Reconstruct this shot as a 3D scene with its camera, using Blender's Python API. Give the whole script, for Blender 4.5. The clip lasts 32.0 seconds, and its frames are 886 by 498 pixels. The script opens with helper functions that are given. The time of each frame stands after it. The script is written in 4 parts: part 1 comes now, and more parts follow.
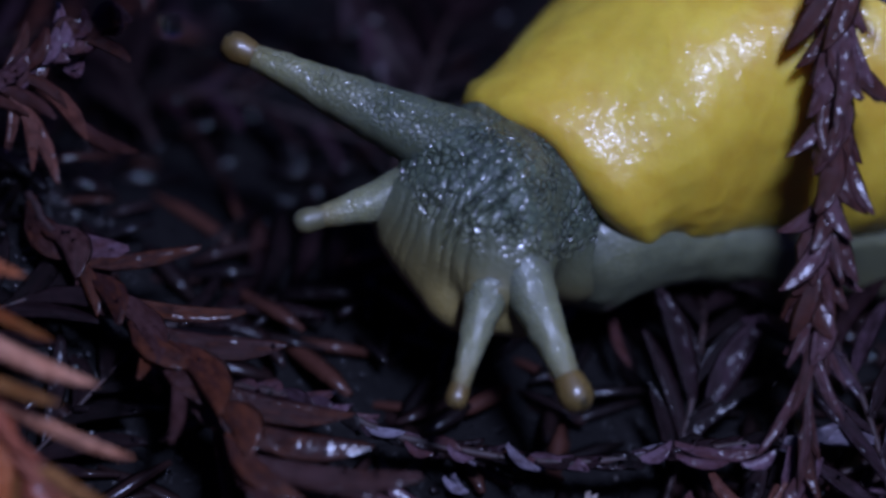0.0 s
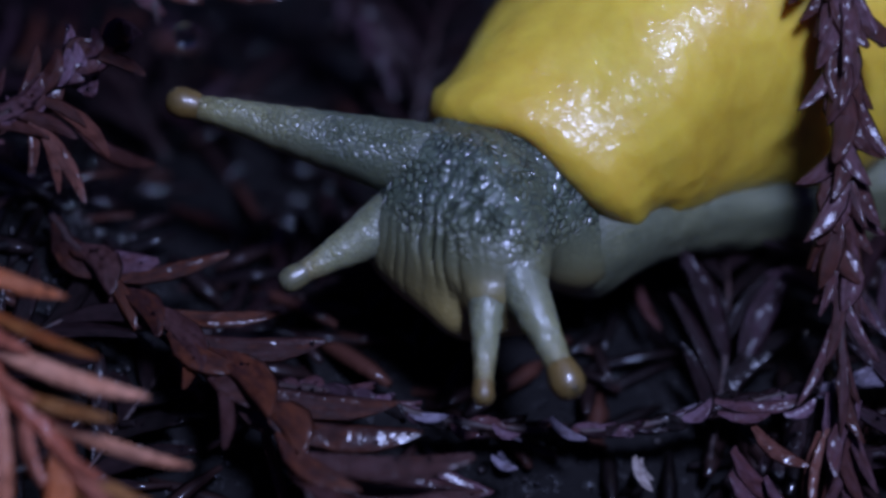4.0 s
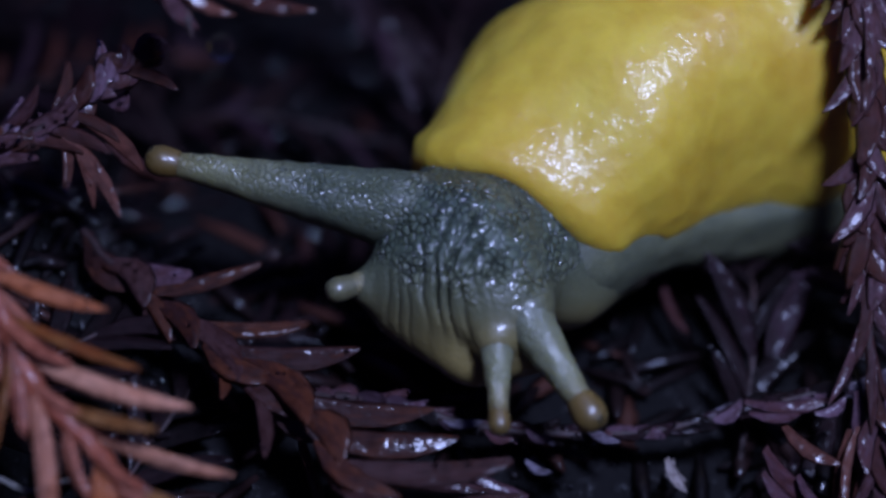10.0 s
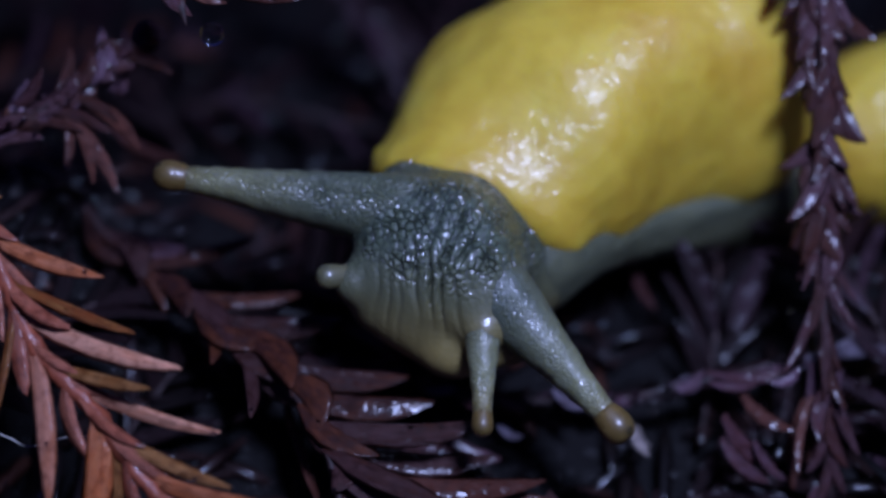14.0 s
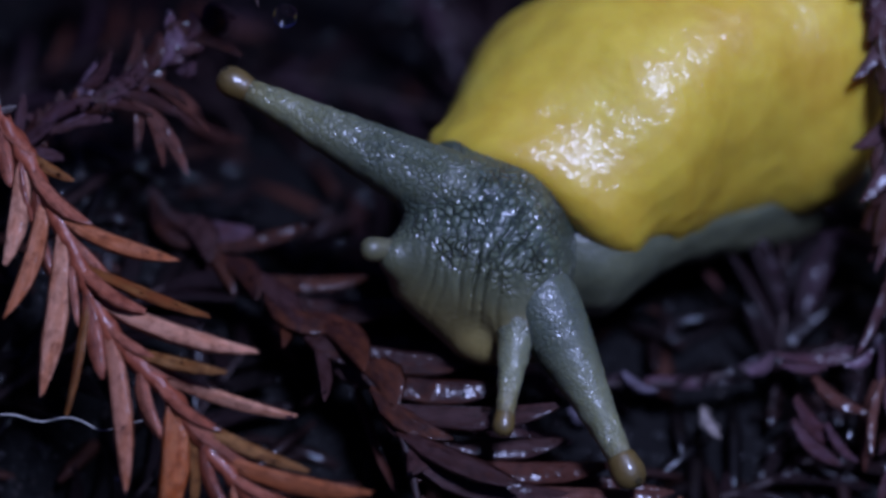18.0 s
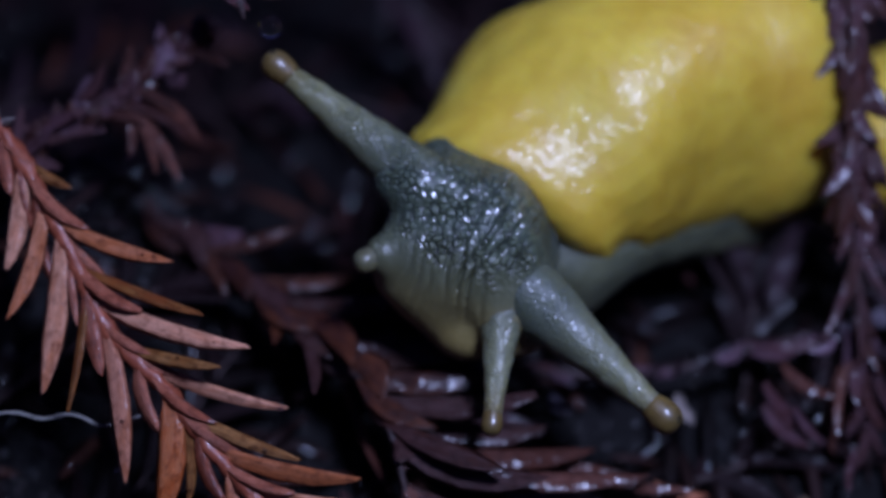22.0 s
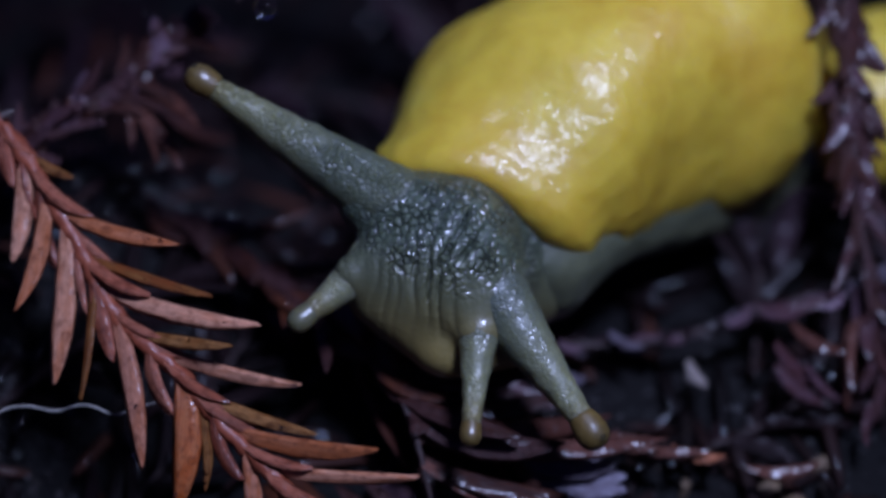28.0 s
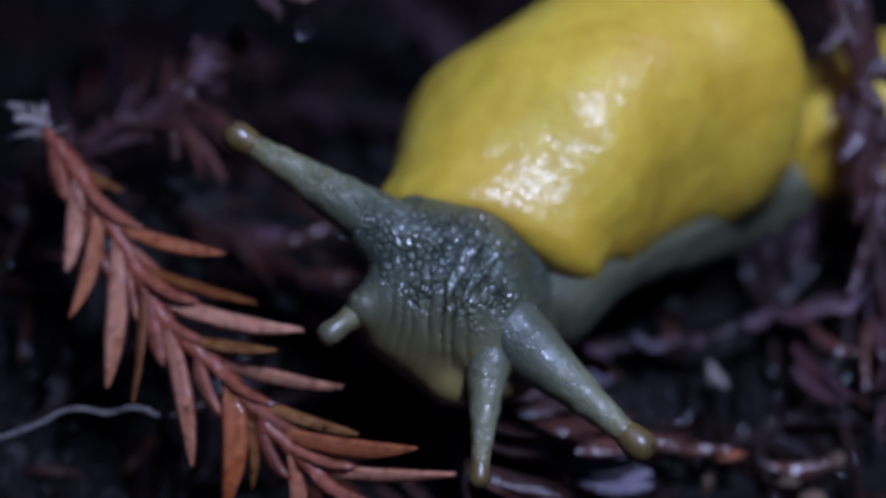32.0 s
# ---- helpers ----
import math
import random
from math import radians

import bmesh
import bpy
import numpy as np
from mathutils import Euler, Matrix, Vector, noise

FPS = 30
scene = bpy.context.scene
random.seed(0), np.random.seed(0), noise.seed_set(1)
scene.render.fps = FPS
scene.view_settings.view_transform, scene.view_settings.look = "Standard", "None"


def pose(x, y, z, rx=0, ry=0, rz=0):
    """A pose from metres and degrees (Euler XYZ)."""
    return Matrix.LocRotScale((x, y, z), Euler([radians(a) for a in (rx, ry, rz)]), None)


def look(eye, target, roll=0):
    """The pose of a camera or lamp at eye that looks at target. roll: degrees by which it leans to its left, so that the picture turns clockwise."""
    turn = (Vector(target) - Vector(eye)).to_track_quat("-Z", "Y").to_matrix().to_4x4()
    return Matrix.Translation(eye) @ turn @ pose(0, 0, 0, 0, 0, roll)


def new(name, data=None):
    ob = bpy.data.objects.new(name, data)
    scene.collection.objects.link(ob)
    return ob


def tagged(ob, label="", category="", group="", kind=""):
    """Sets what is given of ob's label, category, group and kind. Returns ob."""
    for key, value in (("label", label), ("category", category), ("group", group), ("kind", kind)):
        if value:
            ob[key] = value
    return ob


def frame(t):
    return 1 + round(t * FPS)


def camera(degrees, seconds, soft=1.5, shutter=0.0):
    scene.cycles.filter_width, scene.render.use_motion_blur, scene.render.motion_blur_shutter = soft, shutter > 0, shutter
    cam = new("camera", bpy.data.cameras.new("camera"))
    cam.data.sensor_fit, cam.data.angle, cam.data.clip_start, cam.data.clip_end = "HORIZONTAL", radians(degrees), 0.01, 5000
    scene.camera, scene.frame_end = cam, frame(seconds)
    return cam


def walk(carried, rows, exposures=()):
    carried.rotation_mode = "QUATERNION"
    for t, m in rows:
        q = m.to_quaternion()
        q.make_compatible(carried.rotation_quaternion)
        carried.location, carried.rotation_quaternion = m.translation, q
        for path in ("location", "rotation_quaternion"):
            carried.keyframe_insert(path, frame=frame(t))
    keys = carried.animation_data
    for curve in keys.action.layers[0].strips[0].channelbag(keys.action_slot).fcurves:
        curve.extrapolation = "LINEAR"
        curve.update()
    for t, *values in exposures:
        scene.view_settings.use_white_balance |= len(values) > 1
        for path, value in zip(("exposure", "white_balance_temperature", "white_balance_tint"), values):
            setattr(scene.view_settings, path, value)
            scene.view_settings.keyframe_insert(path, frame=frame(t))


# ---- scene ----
CM = 0.01
cam = camera(30, 32.0, soft=3.2)
cam.data.dof.use_dof = True
cam.data.dof.focus_distance = 0.149
cam.data.dof.aperture_fstop = 7.5


def cm(x, y, z):
    return Vector((x * CM, y * CM, z * CM))


# seconds, eye, target (cm), roll
CAMERA = [
    (0, 0.53, -10.66, 10.75, 0.09, 1.05, 1.39, 5.66), (0.5, 0.70, -10.74, 10.90, 0.28, 0.93, 1.48, 5.13),
    (1, 0.61, -10.96, 10.90, 0.33, 0.79, 1.58, 4.34), (1.5, 0.58, -11.05, 11.03, 0.21, 0.69, 1.70, 3.07),
    (2, 0.38, -11.04, 11.10, 0.07, 0.65, 1.71, 2.53), (2.5, 0.22, -11.01, 10.91, 0.00, 0.74, 1.59, 2.09),
    (3, 0.30, -11.04, 10.92, -0.03, 0.67, 1.56, 1.22), (3.5, 0.19, -10.95, 10.89, -0.06, 0.70, 1.43, 1.24),
    (5.5, -0.50, -10.72, 10.62, -0.40, 0.99, 1.24, 0.78), (6, -0.52, -10.72, 10.63, -0.53, 1.00, 1.26, 0.61),
    (6.5, -0.64, -10.80, 10.52, -0.61, 0.99, 1.24, 0.45), (7, -0.79, -10.81, 10.68, -0.68, 0.93, 1.35, 0.67),
    (7.5, -0.65, -10.91, 10.80, -0.64, 0.83, 1.46, 0.44), (8, -0.50, -11.00, 10.71, -0.53, 0.80, 1.44, 0.23),
    (8.5, -0.43, -10.98, 10.78, -0.43, 0.76, 1.44, 0.65), (9, -0.44, -11.06, 10.78, -0.37, 0.73, 1.51, 0.93),
    (9.5, -0.42, -11.05, 10.87, -0.40, 0.71, 1.56, 0.81), (10, -0.46, -11.01, 10.85, -0.43, 0.74, 1.51, 0.65),
    (10.5, -0.34, -11.04, 10.83, -0.42, 0.71, 1.50, 0.16), (11, -0.31, -11.09, 10.79, -0.42, 0.66, 1.47, -0.04),
    (11.5, -0.26, -11.17, 10.84, -0.38, 0.53, 1.46, 0.05), (12, -0.05, -11.23, 10.69, -0.28, 0.52, 1.37, -0.26),
    (12.5, 0.13, -11.25, 10.92, -0.18, 0.40, 1.47, 0.09), (13, 0.01, -11.44, 11.09, -0.11, 0.23, 1.66, 0.71),
    (13.5, 0.00, -11.81, 11.22, -0.16, -0.04, 1.94, 0.47), (14, -0.09, -11.92, 11.21, -0.21, -0.14, 1.92, 0.59),
    (14.5, -0.18, -11.84, 11.21, -0.26, -0.14, 1.83, 0.73), (16.5, -0.09, -11.91, 11.24, -0.35, -0.24, 1.82, 0.05),
    (17, -0.38, -12.05, 11.25, -0.50, -0.29, 1.94, 0.35), (17.5, -0.57, -11.97, 11.19, -0.72, -0.24, 1.83, 0.30),
    (18, -0.73, -11.87, 11.17, -0.88, -0.20, 1.75, 0.34), (18.5, -0.94, -12.03, 11.26, -1.01, -0.33, 1.87, 0.17),
    (19, -0.99, -12.20, 11.22, -0.98, -0.48, 1.86, 0.12), (19.5, -0.62, -12.44, 11.20, -0.75, -0.66, 1.92, -0.54),
    (20, -0.53, -12.50, 11.15, -0.65, -0.69, 1.91, -0.62), (20.5, -0.59, -12.32, 11.28, -0.67, -0.61, 1.90, -0.49),
    (21, -0.63, -12.37, 11.18, -0.71, -0.58, 1.90, -0.70), (21.5, -0.82, -12.41, 11.31, -0.77, -0.63, 2.03, -0.36),
    (22, -0.62, -12.55, 11.47, -0.70, -0.78, 2.18, -0.49), (22.5, -0.57, -12.59, 11.36, -0.57, -0.77, 2.12, -0.25),
    (23, -0.56, -12.59, 11.48, -0.53, -0.81, 2.19, 0.04), (23.5, -0.64, -12.67, 11.46, -0.57, -0.82, 2.25, -0.07),
    (24, -0.61, -12.71, 11.53, -0.67, -0.87, 2.32, -0.61), (24.5, -0.70, -12.69, 11.48, -0.75, -0.86, 2.25, -0.77),
    (25, -0.54, -12.82, 11.30, -0.78, -0.92, 2.18, -1.80), (25.5, -0.86, -12.71, 11.51, -0.90, -0.95, 2.20, -1.51),
    (26, -0.69, -12.72, 11.37, -0.85, -0.91, 2.12, -2.68), (26.5, -0.56, -12.71, 11.29, -0.72, -0.91, 2.03, -3.22),
    (28.5, -1.02, -13.10, 10.76, -0.90, -0.96, 1.95, -2.87), (29, -1.17, -13.01, 10.95, -1.02, -0.97, 1.99, -2.84),
    (29.5, -1.15, -13.11, 11.05, -1.12, -1.06, 2.11, -3.56), (30, -1.28, -13.06, 11.08, -1.22, -1.04, 2.11, -3.65),
    (30.5, -1.11, -13.15, 11.06, -1.12, -1.11, 2.11, -4.13), (31, -0.95, -13.40, 10.90, -1.03, -1.23, 2.12, -4.36),
    (31.5, -1.09, -13.40, 11.20, -1.10, -1.36, 2.27, -3.71), (32, -1.10, -13.59, 11.33, -1.09, -1.49, 2.46, -3.48)]
walk(cam, [(t, look(cm(ex, ey, ez), cm(tx, ty, tz), roll)) for t, ex, ey, ez, tx, ty, tz, roll in CAMERA],
     exposures=[(0.0, -0.06, 5700, 15), (3.0, 0.07, 5650, 15), (7.0, 0.03, 5700, 15), (12.0, 0.0, 5650, 15), (17.0, -0.02, 5700, 15), (21.0, -0.06, 5800, 14), (26.0, -0.08, 5950, 12), (32.0, 0.04, 6000, 10)])

# ---- light: night, one small cold lamp held above the camera ----
world = bpy.data.worlds.new("night")
scene.world = world
world.use_nodes = True
world.node_tree.nodes["Background"].inputs["Color"].default_value = (0.17, 0.19, 1.0, 1)
world.node_tree.nodes["Background"].inputs["Strength"].default_value = 0.055
torch = new("torch", bpy.data.lights.new("torch", "AREA"))
torch.data.shape, torch.data.size = "DISK", 0.035
torch.data.energy = 0.475
torch.data.color = (0.65, 0.735, 1.19)
torch.matrix_world = look(cm(4.3, -6.8, 18.3), cm(0.4, 1.0, 1.0))


# ---- materials ----
def material(name):
    mat = bpy.data.materials.new(name)
    mat.use_nodes = True
    return mat, mat.node_tree.nodes, mat.node_tree.links, mat.node_tree.nodes["Principled BSDF"]


def node(nodes, kind, **values):
    n = nodes.new(kind)
    for key, value in values.items():
        n.inputs[key.replace("_", " ")].default_value = value
    return n


def ramp(nodes, links, source, stops):
    r = nodes.new("ShaderNodeValToRGB")
    while len(r.color_ramp.elements) < len(stops):
        r.color_ramp.elements.new(0.5)
    for e, (at, colour) in zip(r.color_ramp.elements, stops):
        e.position, e.color = at, (*colour, 1)
    links.new(source, r.inputs["Fac"])
    return r.outputs["Color"]


def coords(nodes):
    return nodes.new("ShaderNodeTexCoord").outputs["Object"]


def noise_tex(nodes, links, scale, detail=3.0, rough=0.55, vector=None):
    n = node(nodes, "ShaderNodeTexNoise", Scale=scale, Detail=detail, Roughness=rough)
    links.new(vector if vector else coords(nodes), n.inputs["Vector"])
    return n.outputs["Fac"]


def bump(nodes, links, height, strength, distance, normal=None):
    b = node(nodes, "ShaderNodeBump", Strength=strength, Distance=distance)
    links.new(height, b.inputs["Height"])
    if normal:
        links.new(normal, b.inputs["Normal"])
    return b.outputs["Normal"]


def mix(nodes, links, a, b, fac, blend="MIX"):
    m = nodes.new("ShaderNodeMix")
    m.data_type, m.blend_type = "RGBA", blend
    for source, name in ((a, "A"), (b, "B")):
        slot = [s for s in m.inputs if s.name == name and s.type == "RGBA"][0]
        if isinstance(source, tuple):
            slot.default_value = (*source, 1)
        else:
            links.new(source, slot)
    if isinstance(fac, float):
        m.inputs["Factor"].default_value = fac
    else:
        links.new(fac, m.inputs["Factor"])
    return [s for s in m.outputs if s.type == "RGBA"][0]


def cells(nodes, links, scale, feature="DISTANCE_TO_EDGE", vector=None):
    v = node(nodes, "ShaderNodeTexVoronoi", Scale=scale, Randomness=0.9)
    v.feature = feature
    links.new(vector if vector else coords(nodes), v.inputs["Vector"])
    return v.outputs["Distance"]


def wet(p, rough=0.3, coat=0.8, coat_rough=0.12):
    p.inputs["Roughness"].default_value = rough
    p.inputs["Coat Weight"].default_value = coat
    p.inputs["Coat Roughness"].default_value = coat_rough
    p.inputs["Coat IOR"].default_value = 1.45


def flesh(p, weight, radius, scale):
    p.inputs["Subsurface Weight"].default_value = weight
    p.inputs["Subsurface Radius"].default_value = radius
    p.inputs["Subsurface Scale"].default_value = scale


def mantle_material():
    mat, nodes, links, p = material("yellow_slug_skin")
    broad = noise_tex(nodes, links, 70.0, 3.0)
    fine = noise_tex(nodes, links, 420.0, 3.0)
    base = ramp(nodes, links, broad, [(0.3, (0.52, 0.335, 0.022)), (0.55, (0.58, 0.43, 0.04)), (0.75, (0.62, 0.52, 0.085))])
    speck = ramp(nodes, links, fine, [(0.35, (0.82, 0.74, 0.55)), (0.65, (1, 1, 1))])
    links.new(mix(nodes, links, base, speck, 0.5, "MULTIPLY"), p.inputs["Base Color"])
    n1 = bump(nodes, links, noise_tex(nodes, links, 260.0, 4.0), 0.17, 0.001)
    links.new(n1, p.inputs["Normal"])
    n2 = bump(nodes, links, noise_tex(nodes, links, 360.0, 4.0, 0.6), 0.55, 0.001)
    links.new(bump(nodes, links, noise_tex(nodes, links, 1500.0, 2.0), 0.3, 0.0003, n2), p.inputs["Coat Normal"])
    wet(p, 0.55, 0.6, 0.18)
    flesh(p, 0.6, (1.0, 0.75, 0.15), 0.005)
    return mat


def skin_material(name, back, side, belly, axis, low, high, grain, cell, strength, sss=0.3, end=None, slime=0.5, tilt=0.0, depth=0.003, crease_dark=0.58, bare=0.1):
    """Skin that is dark and granular on the back and smooth and pale below: axis, low and high (metres) set where it turns."""
    mat, nodes, links, p = material(name)
    warp = node(nodes, "ShaderNodeTexNoise", Scale=cell * 0.3, Detail=2.0)
    links.new(coords(nodes), warp.inputs["Vector"])
    push = nodes.new("ShaderNodeVectorMath")
    push.operation = "MULTIPLY_ADD"
    links.new(warp.outputs["Color"], push.inputs[0])
    push.inputs[1].default_value = (1.6 / cell,) * 3
    links.new(coords(nodes), push.inputs[2])
    edge = cells(nodes, links, cell, vector=push.outputs[0])
    broad = noise_tex(nodes, links, 190.0, 3.0)
    split = nodes.new("ShaderNodeSeparateXYZ")
    links.new(coords(nodes), split.inputs[0])
    wobble = nodes.new("ShaderNodeMath")
    wobble.operation = "MULTIPLY_ADD"
    links.new(broad, wobble.inputs[0])
    wobble.inputs[1].default_value = (high - low) * 0.5
    sloped = nodes.new("ShaderNodeMath")
    sloped.operation = "MULTIPLY_ADD"
    links.new(split.outputs["Y"], sloped.inputs[0])
    sloped.inputs[1].default_value = tilt
    links.new(split.outputs[axis], sloped.inputs[2])
    links.new(sloped.outputs[0], wobble.inputs[2])
    rise = node(nodes, "ShaderNodeMapRange", From_Min=low, From_Max=high)
    links.new(wobble.outputs[0], rise.inputs["Value"])
    colour = ramp(nodes, links, rise.outputs["Result"], [(0.0, belly), (0.5, side), (1.0, back)])
    blotch = ramp(nodes, links, broad, [(0.35, (0.75, 0.78, 0.8)), (0.65, (1.15, 1.12, 1.05))])
    colour = mix(nodes, links, colour, blotch, 0.8, "MULTIPLY")
    if end:
        for tint, start, stop, most in end:
            run = node(nodes, "ShaderNodeMapRange", From_Min=start, From_Max=stop, To_Max=most)
            links.new(split.outputs["Z"], run.inputs["Value"])
            colour = mix(nodes, links, colour, tint, run.outputs["Result"])
    # Creases between grains are darkened in the colour, beside the bump's own shade.
    seam = ramp(nodes, links, edge, [(0.0, (crease_dark, crease_dark * 1.04, crease_dark * 1.08)), (0.14, (1.08, 1.08, 1.08))])
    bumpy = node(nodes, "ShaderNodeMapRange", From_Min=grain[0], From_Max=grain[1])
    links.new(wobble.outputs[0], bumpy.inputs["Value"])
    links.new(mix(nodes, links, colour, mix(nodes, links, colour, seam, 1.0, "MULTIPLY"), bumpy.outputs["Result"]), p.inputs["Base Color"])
    dome = ramp(nodes, links, edge, [(0.0, (0, 0, 0)), (0.16, (0.7, 0.7, 0.7)), (0.5, (1, 1, 1))])
    patch = ramp(nodes, links, noise_tex(nodes, links, 420.0, 2.0), [(0.4, (bare,) * 3), (0.62, (1, 1, 1))])
    force = nodes.new("ShaderNodeMath")
    force.operation = "MULTIPLY"
    links.new(bumpy.outputs["Result"], force.inputs[0])
    links.new(patch, force.inputs[1])
    scaled = nodes.new("ShaderNodeMath")
    scaled.operation = "MULTIPLY_ADD"
    links.new(force.outputs[0], scaled.inputs[0])
    scaled.inputs[1].default_value = strength
    scaled.inputs[2].default_value = 0.05
    b = node(nodes, "ShaderNodeBump", Distance=0.0006)
    links.new(dome, b.inputs["Height"])
    links.new(scaled.outputs[0], b.inputs["Strength"])
    n2 = bump(nodes, links, noise_tex(nodes, links, 2200.0, 2.0), 0.15, 0.0002, b.outputs["Normal"])
    links.new(n2, p.inputs["Normal"])
    links.new(n2, p.inputs["Coat Normal"])
    wet(p, 0.5, slime, 0.15)
    flesh(p, sss, (0.9, 0.8, 0.4), depth)
    return mat


def leaf_material(name, shades, gloss, coat, shine=0.18):
    mat, nodes, links, p = material(name)
    at = nodes.new("ShaderNodeTexCoord").outputs["Object"]
    stretch = node(nodes, "ShaderNodeMapping", Scale=(3.0, 26.0, 26.0))
    links.new(at, stretch.inputs["Vector"])
    streak = noise_tex(nodes, links, 1.0, 4.0, 0.6, stretch.outputs["Vector"])
    blotch = noise_tex(nodes, links, 4.0, 2.0, 0.5, at)
    info = nodes.new("ShaderNodeObjectInfo")
    add = nodes.new("ShaderNodeMath")
    add.operation = "MULTIPLY_ADD"
    links.new(info.outputs["Random"], add.inputs[0])
    add.inputs[1].default_value = 0.5
    links.new(blotch, add.inputs[2])
    sub = nodes.new("ShaderNodeMath")
    sub.operation = "SUBTRACT"
    links.new(add.outputs[0], sub.inputs[0])
    sub.inputs[1].default_value = 0.25
    base = ramp(nodes, links, sub.outputs[0], [(0.25, shades[0]), (0.5, shades[1]), (0.75, shades[2])])
    grain = ramp(nodes, links, streak, [(0.3, (0.52, 0.46, 0.46)), (0.5, (1, 0.97, 0.95)), (0.72, (1.35, 1.3, 1.25))])
    spots = ramp(nodes, links, noise_tex(nodes, links, 1100.0, 4.0, 0.65, nodes.new("ShaderNodeNewGeometry").outputs["Position"]), [(0.36, (0.58, 0.5, 0.48)), (0.48, (1, 1, 1)), (0.7, (1.3, 1.25, 1.25))])
    base = mix(nodes, links, base, spots, 0.8, "MULTIPLY")
    links.new(mix(nodes, links, base, grain, 0.85, "MULTIPLY"), p.inputs["Base Color"])
    n1 = bump(nodes, links, streak, 0.5, 0.0004)
    links.new(n1, p.inputs["Normal"])
    wet(p, gloss, coat, 0.19)
    film = noise_tex(nodes, links, 480.0, 2.0, 0.5, nodes.new("ShaderNodeNewGeometry").outputs["Position"])
    links.new(ramp(nodes, links, film, [(0.4, (0, 0, 0)), (0.52, (coat,) * 3)]), p.inputs["Coat Weight"])
    links.new(bump(nodes, links, noise_tex(nodes, links, 700.0, 2.0, 0.5, nodes.new("ShaderNodeNewGeometry").outputs["Position"]), 0.5, 0.0005), p.inputs["Coat Normal"])
    p.inputs["Roughness"].default_value = gloss
    p.inputs["Specular IOR Level"].default_value = shine
    return mat


def soil_material():
    mat, nodes, links, p = material("shade_dark_soil")
    big = noise_tex(nodes, links, 90.0, 5.0)
    small = noise_tex(nodes, links, 900.0, 4.0)
    # Near-black base: the shadow in the hollows is put into the soil colour.
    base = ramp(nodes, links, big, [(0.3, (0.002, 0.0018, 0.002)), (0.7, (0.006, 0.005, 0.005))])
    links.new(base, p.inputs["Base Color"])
    n1 = bump(nodes, links, big, 0.8, 0.004)
    n2 = bump(nodes, links, small, 0.7, 0.0008, n1)
    links.new(n2, p.inputs["Normal"])
    rough = ramp(nodes, links, small, [(0.34, (0.14,) * 3), (0.44, (0.9,) * 3)])
    links.new(rough, p.inputs["Roughness"])
    p.inputs["Specular IOR Level"].default_value = 0.2
    return mat


def water_material():
    mat, nodes, links, p = material("clear_water")
    p.inputs["Transmission Weight"].default_value = 1.0
    p.inputs["Roughness"].default_value = 0.02
    p.inputs["IOR"].default_value = 1.33
    return mat


def plain_material(name, dark, light, scale, rough, wetness=0.0):
    mat, nodes, links, p = material(name)
    n = noise_tex(nodes, links, scale, 4.0)
    links.new(ramp(nodes, links, n, [(0.3, dark), (0.7, light)]), p.inputs["Base Color"])
    n1 = bump(nodes, links, n, 0.5, 0.0003)
    links.new(n1, p.inputs["Normal"])
    p.inputs["Roughness"].default_value = rough
    if wetness:
        wet(p, rough, wetness, 0.1)
        film = noise_tex(nodes, links, 700.0, 3.0)
        links.new(ramp(nodes, links, film, [(0.45, (0, 0, 0)), (0.55, (wetness,) * 3)]), p.inputs["Coat Weight"])
        links.new(bump(nodes, links, film, 0.8, 0.0003, n1), p.inputs["Coat Normal"])
    return mat


YELLOW = mantle_material()
HEAD_SKIN = skin_material("grey_green_head_skin", (0.062, 0.08, 0.05), (0.098, 0.1, 0.05), (0.23, 0.18, 0.06), "Z", -0.0055, 0.006, (0.0005, 0.0045), 1300.0, 0.9, slime=0.8, tilt=0.6, crease_dark=0.42, bare=0.12)
FOOT_SKIN = skin_material("pale_grey_foot_skin", (0.1, 0.107, 0.06), (0.14, 0.14, 0.074), (0.21, 0.195, 0.1), "Z", 0.0, 0.012, (0.008, 0.034), 1100.0, 0.2)
STALK_SKIN = skin_material("translucent_stalk_skin", (0.09, 0.104, 0.07), (0.14, 0.142, 0.072), (0.33, 0.28, 0.085), "Y", -0.0022, 0.0014, (0.0004, 0.0024), 1700.0, 0.6, 0.75,
                           [((0.068, 0.08, 0.046), -0.008, -0.019, 0.85), ((0.17, 0.165, 0.075), -0.016, -0.005, 0.8), ((0.15, 0.11, 0.035), -0.005, -0.0008, 1.0)], 0.3, depth=0.005, crease_dark=0.7, bare=0.3)
FEELER_SKIN = skin_material("smooth_stalk_skin", (0.095, 0.11, 0.074), (0.15, 0.153, 0.085), (0.28, 0.25, 0.1), "Y", -0.0022, 0.0014, (-0.0006, 0.0022), 2100.0, 0.27, 0.75,
                            [((0.066, 0.079, 0.05), -0.008, -0.019, 0.85), ((0.18, 0.178, 0.09), -0.016, -0.005, 0.8), ((0.15, 0.11, 0.035), -0.005, -0.0008, 1.0)], 0.4, depth=0.005, crease_dark=0.8, bare=0.3)
TIP_SKIN = skin_material("amber_tip_skin", (0.1, 0.066, 0.016), (0.12, 0.068, 0.012), (0.15, 0.07, 0.008), "Y", -0.001, 0.001, (0.002, 0.004), 1500.0, 0.2, 0.6)
PALE_TIP = skin_material("pale_tip_skin", (0.095, 0.092, 0.048), (0.11, 0.1, 0.042), (0.15, 0.12, 0.036), "Y", -0.001, 0.001, (0.002, 0.004), 1500.0, 0.2, 0.6)
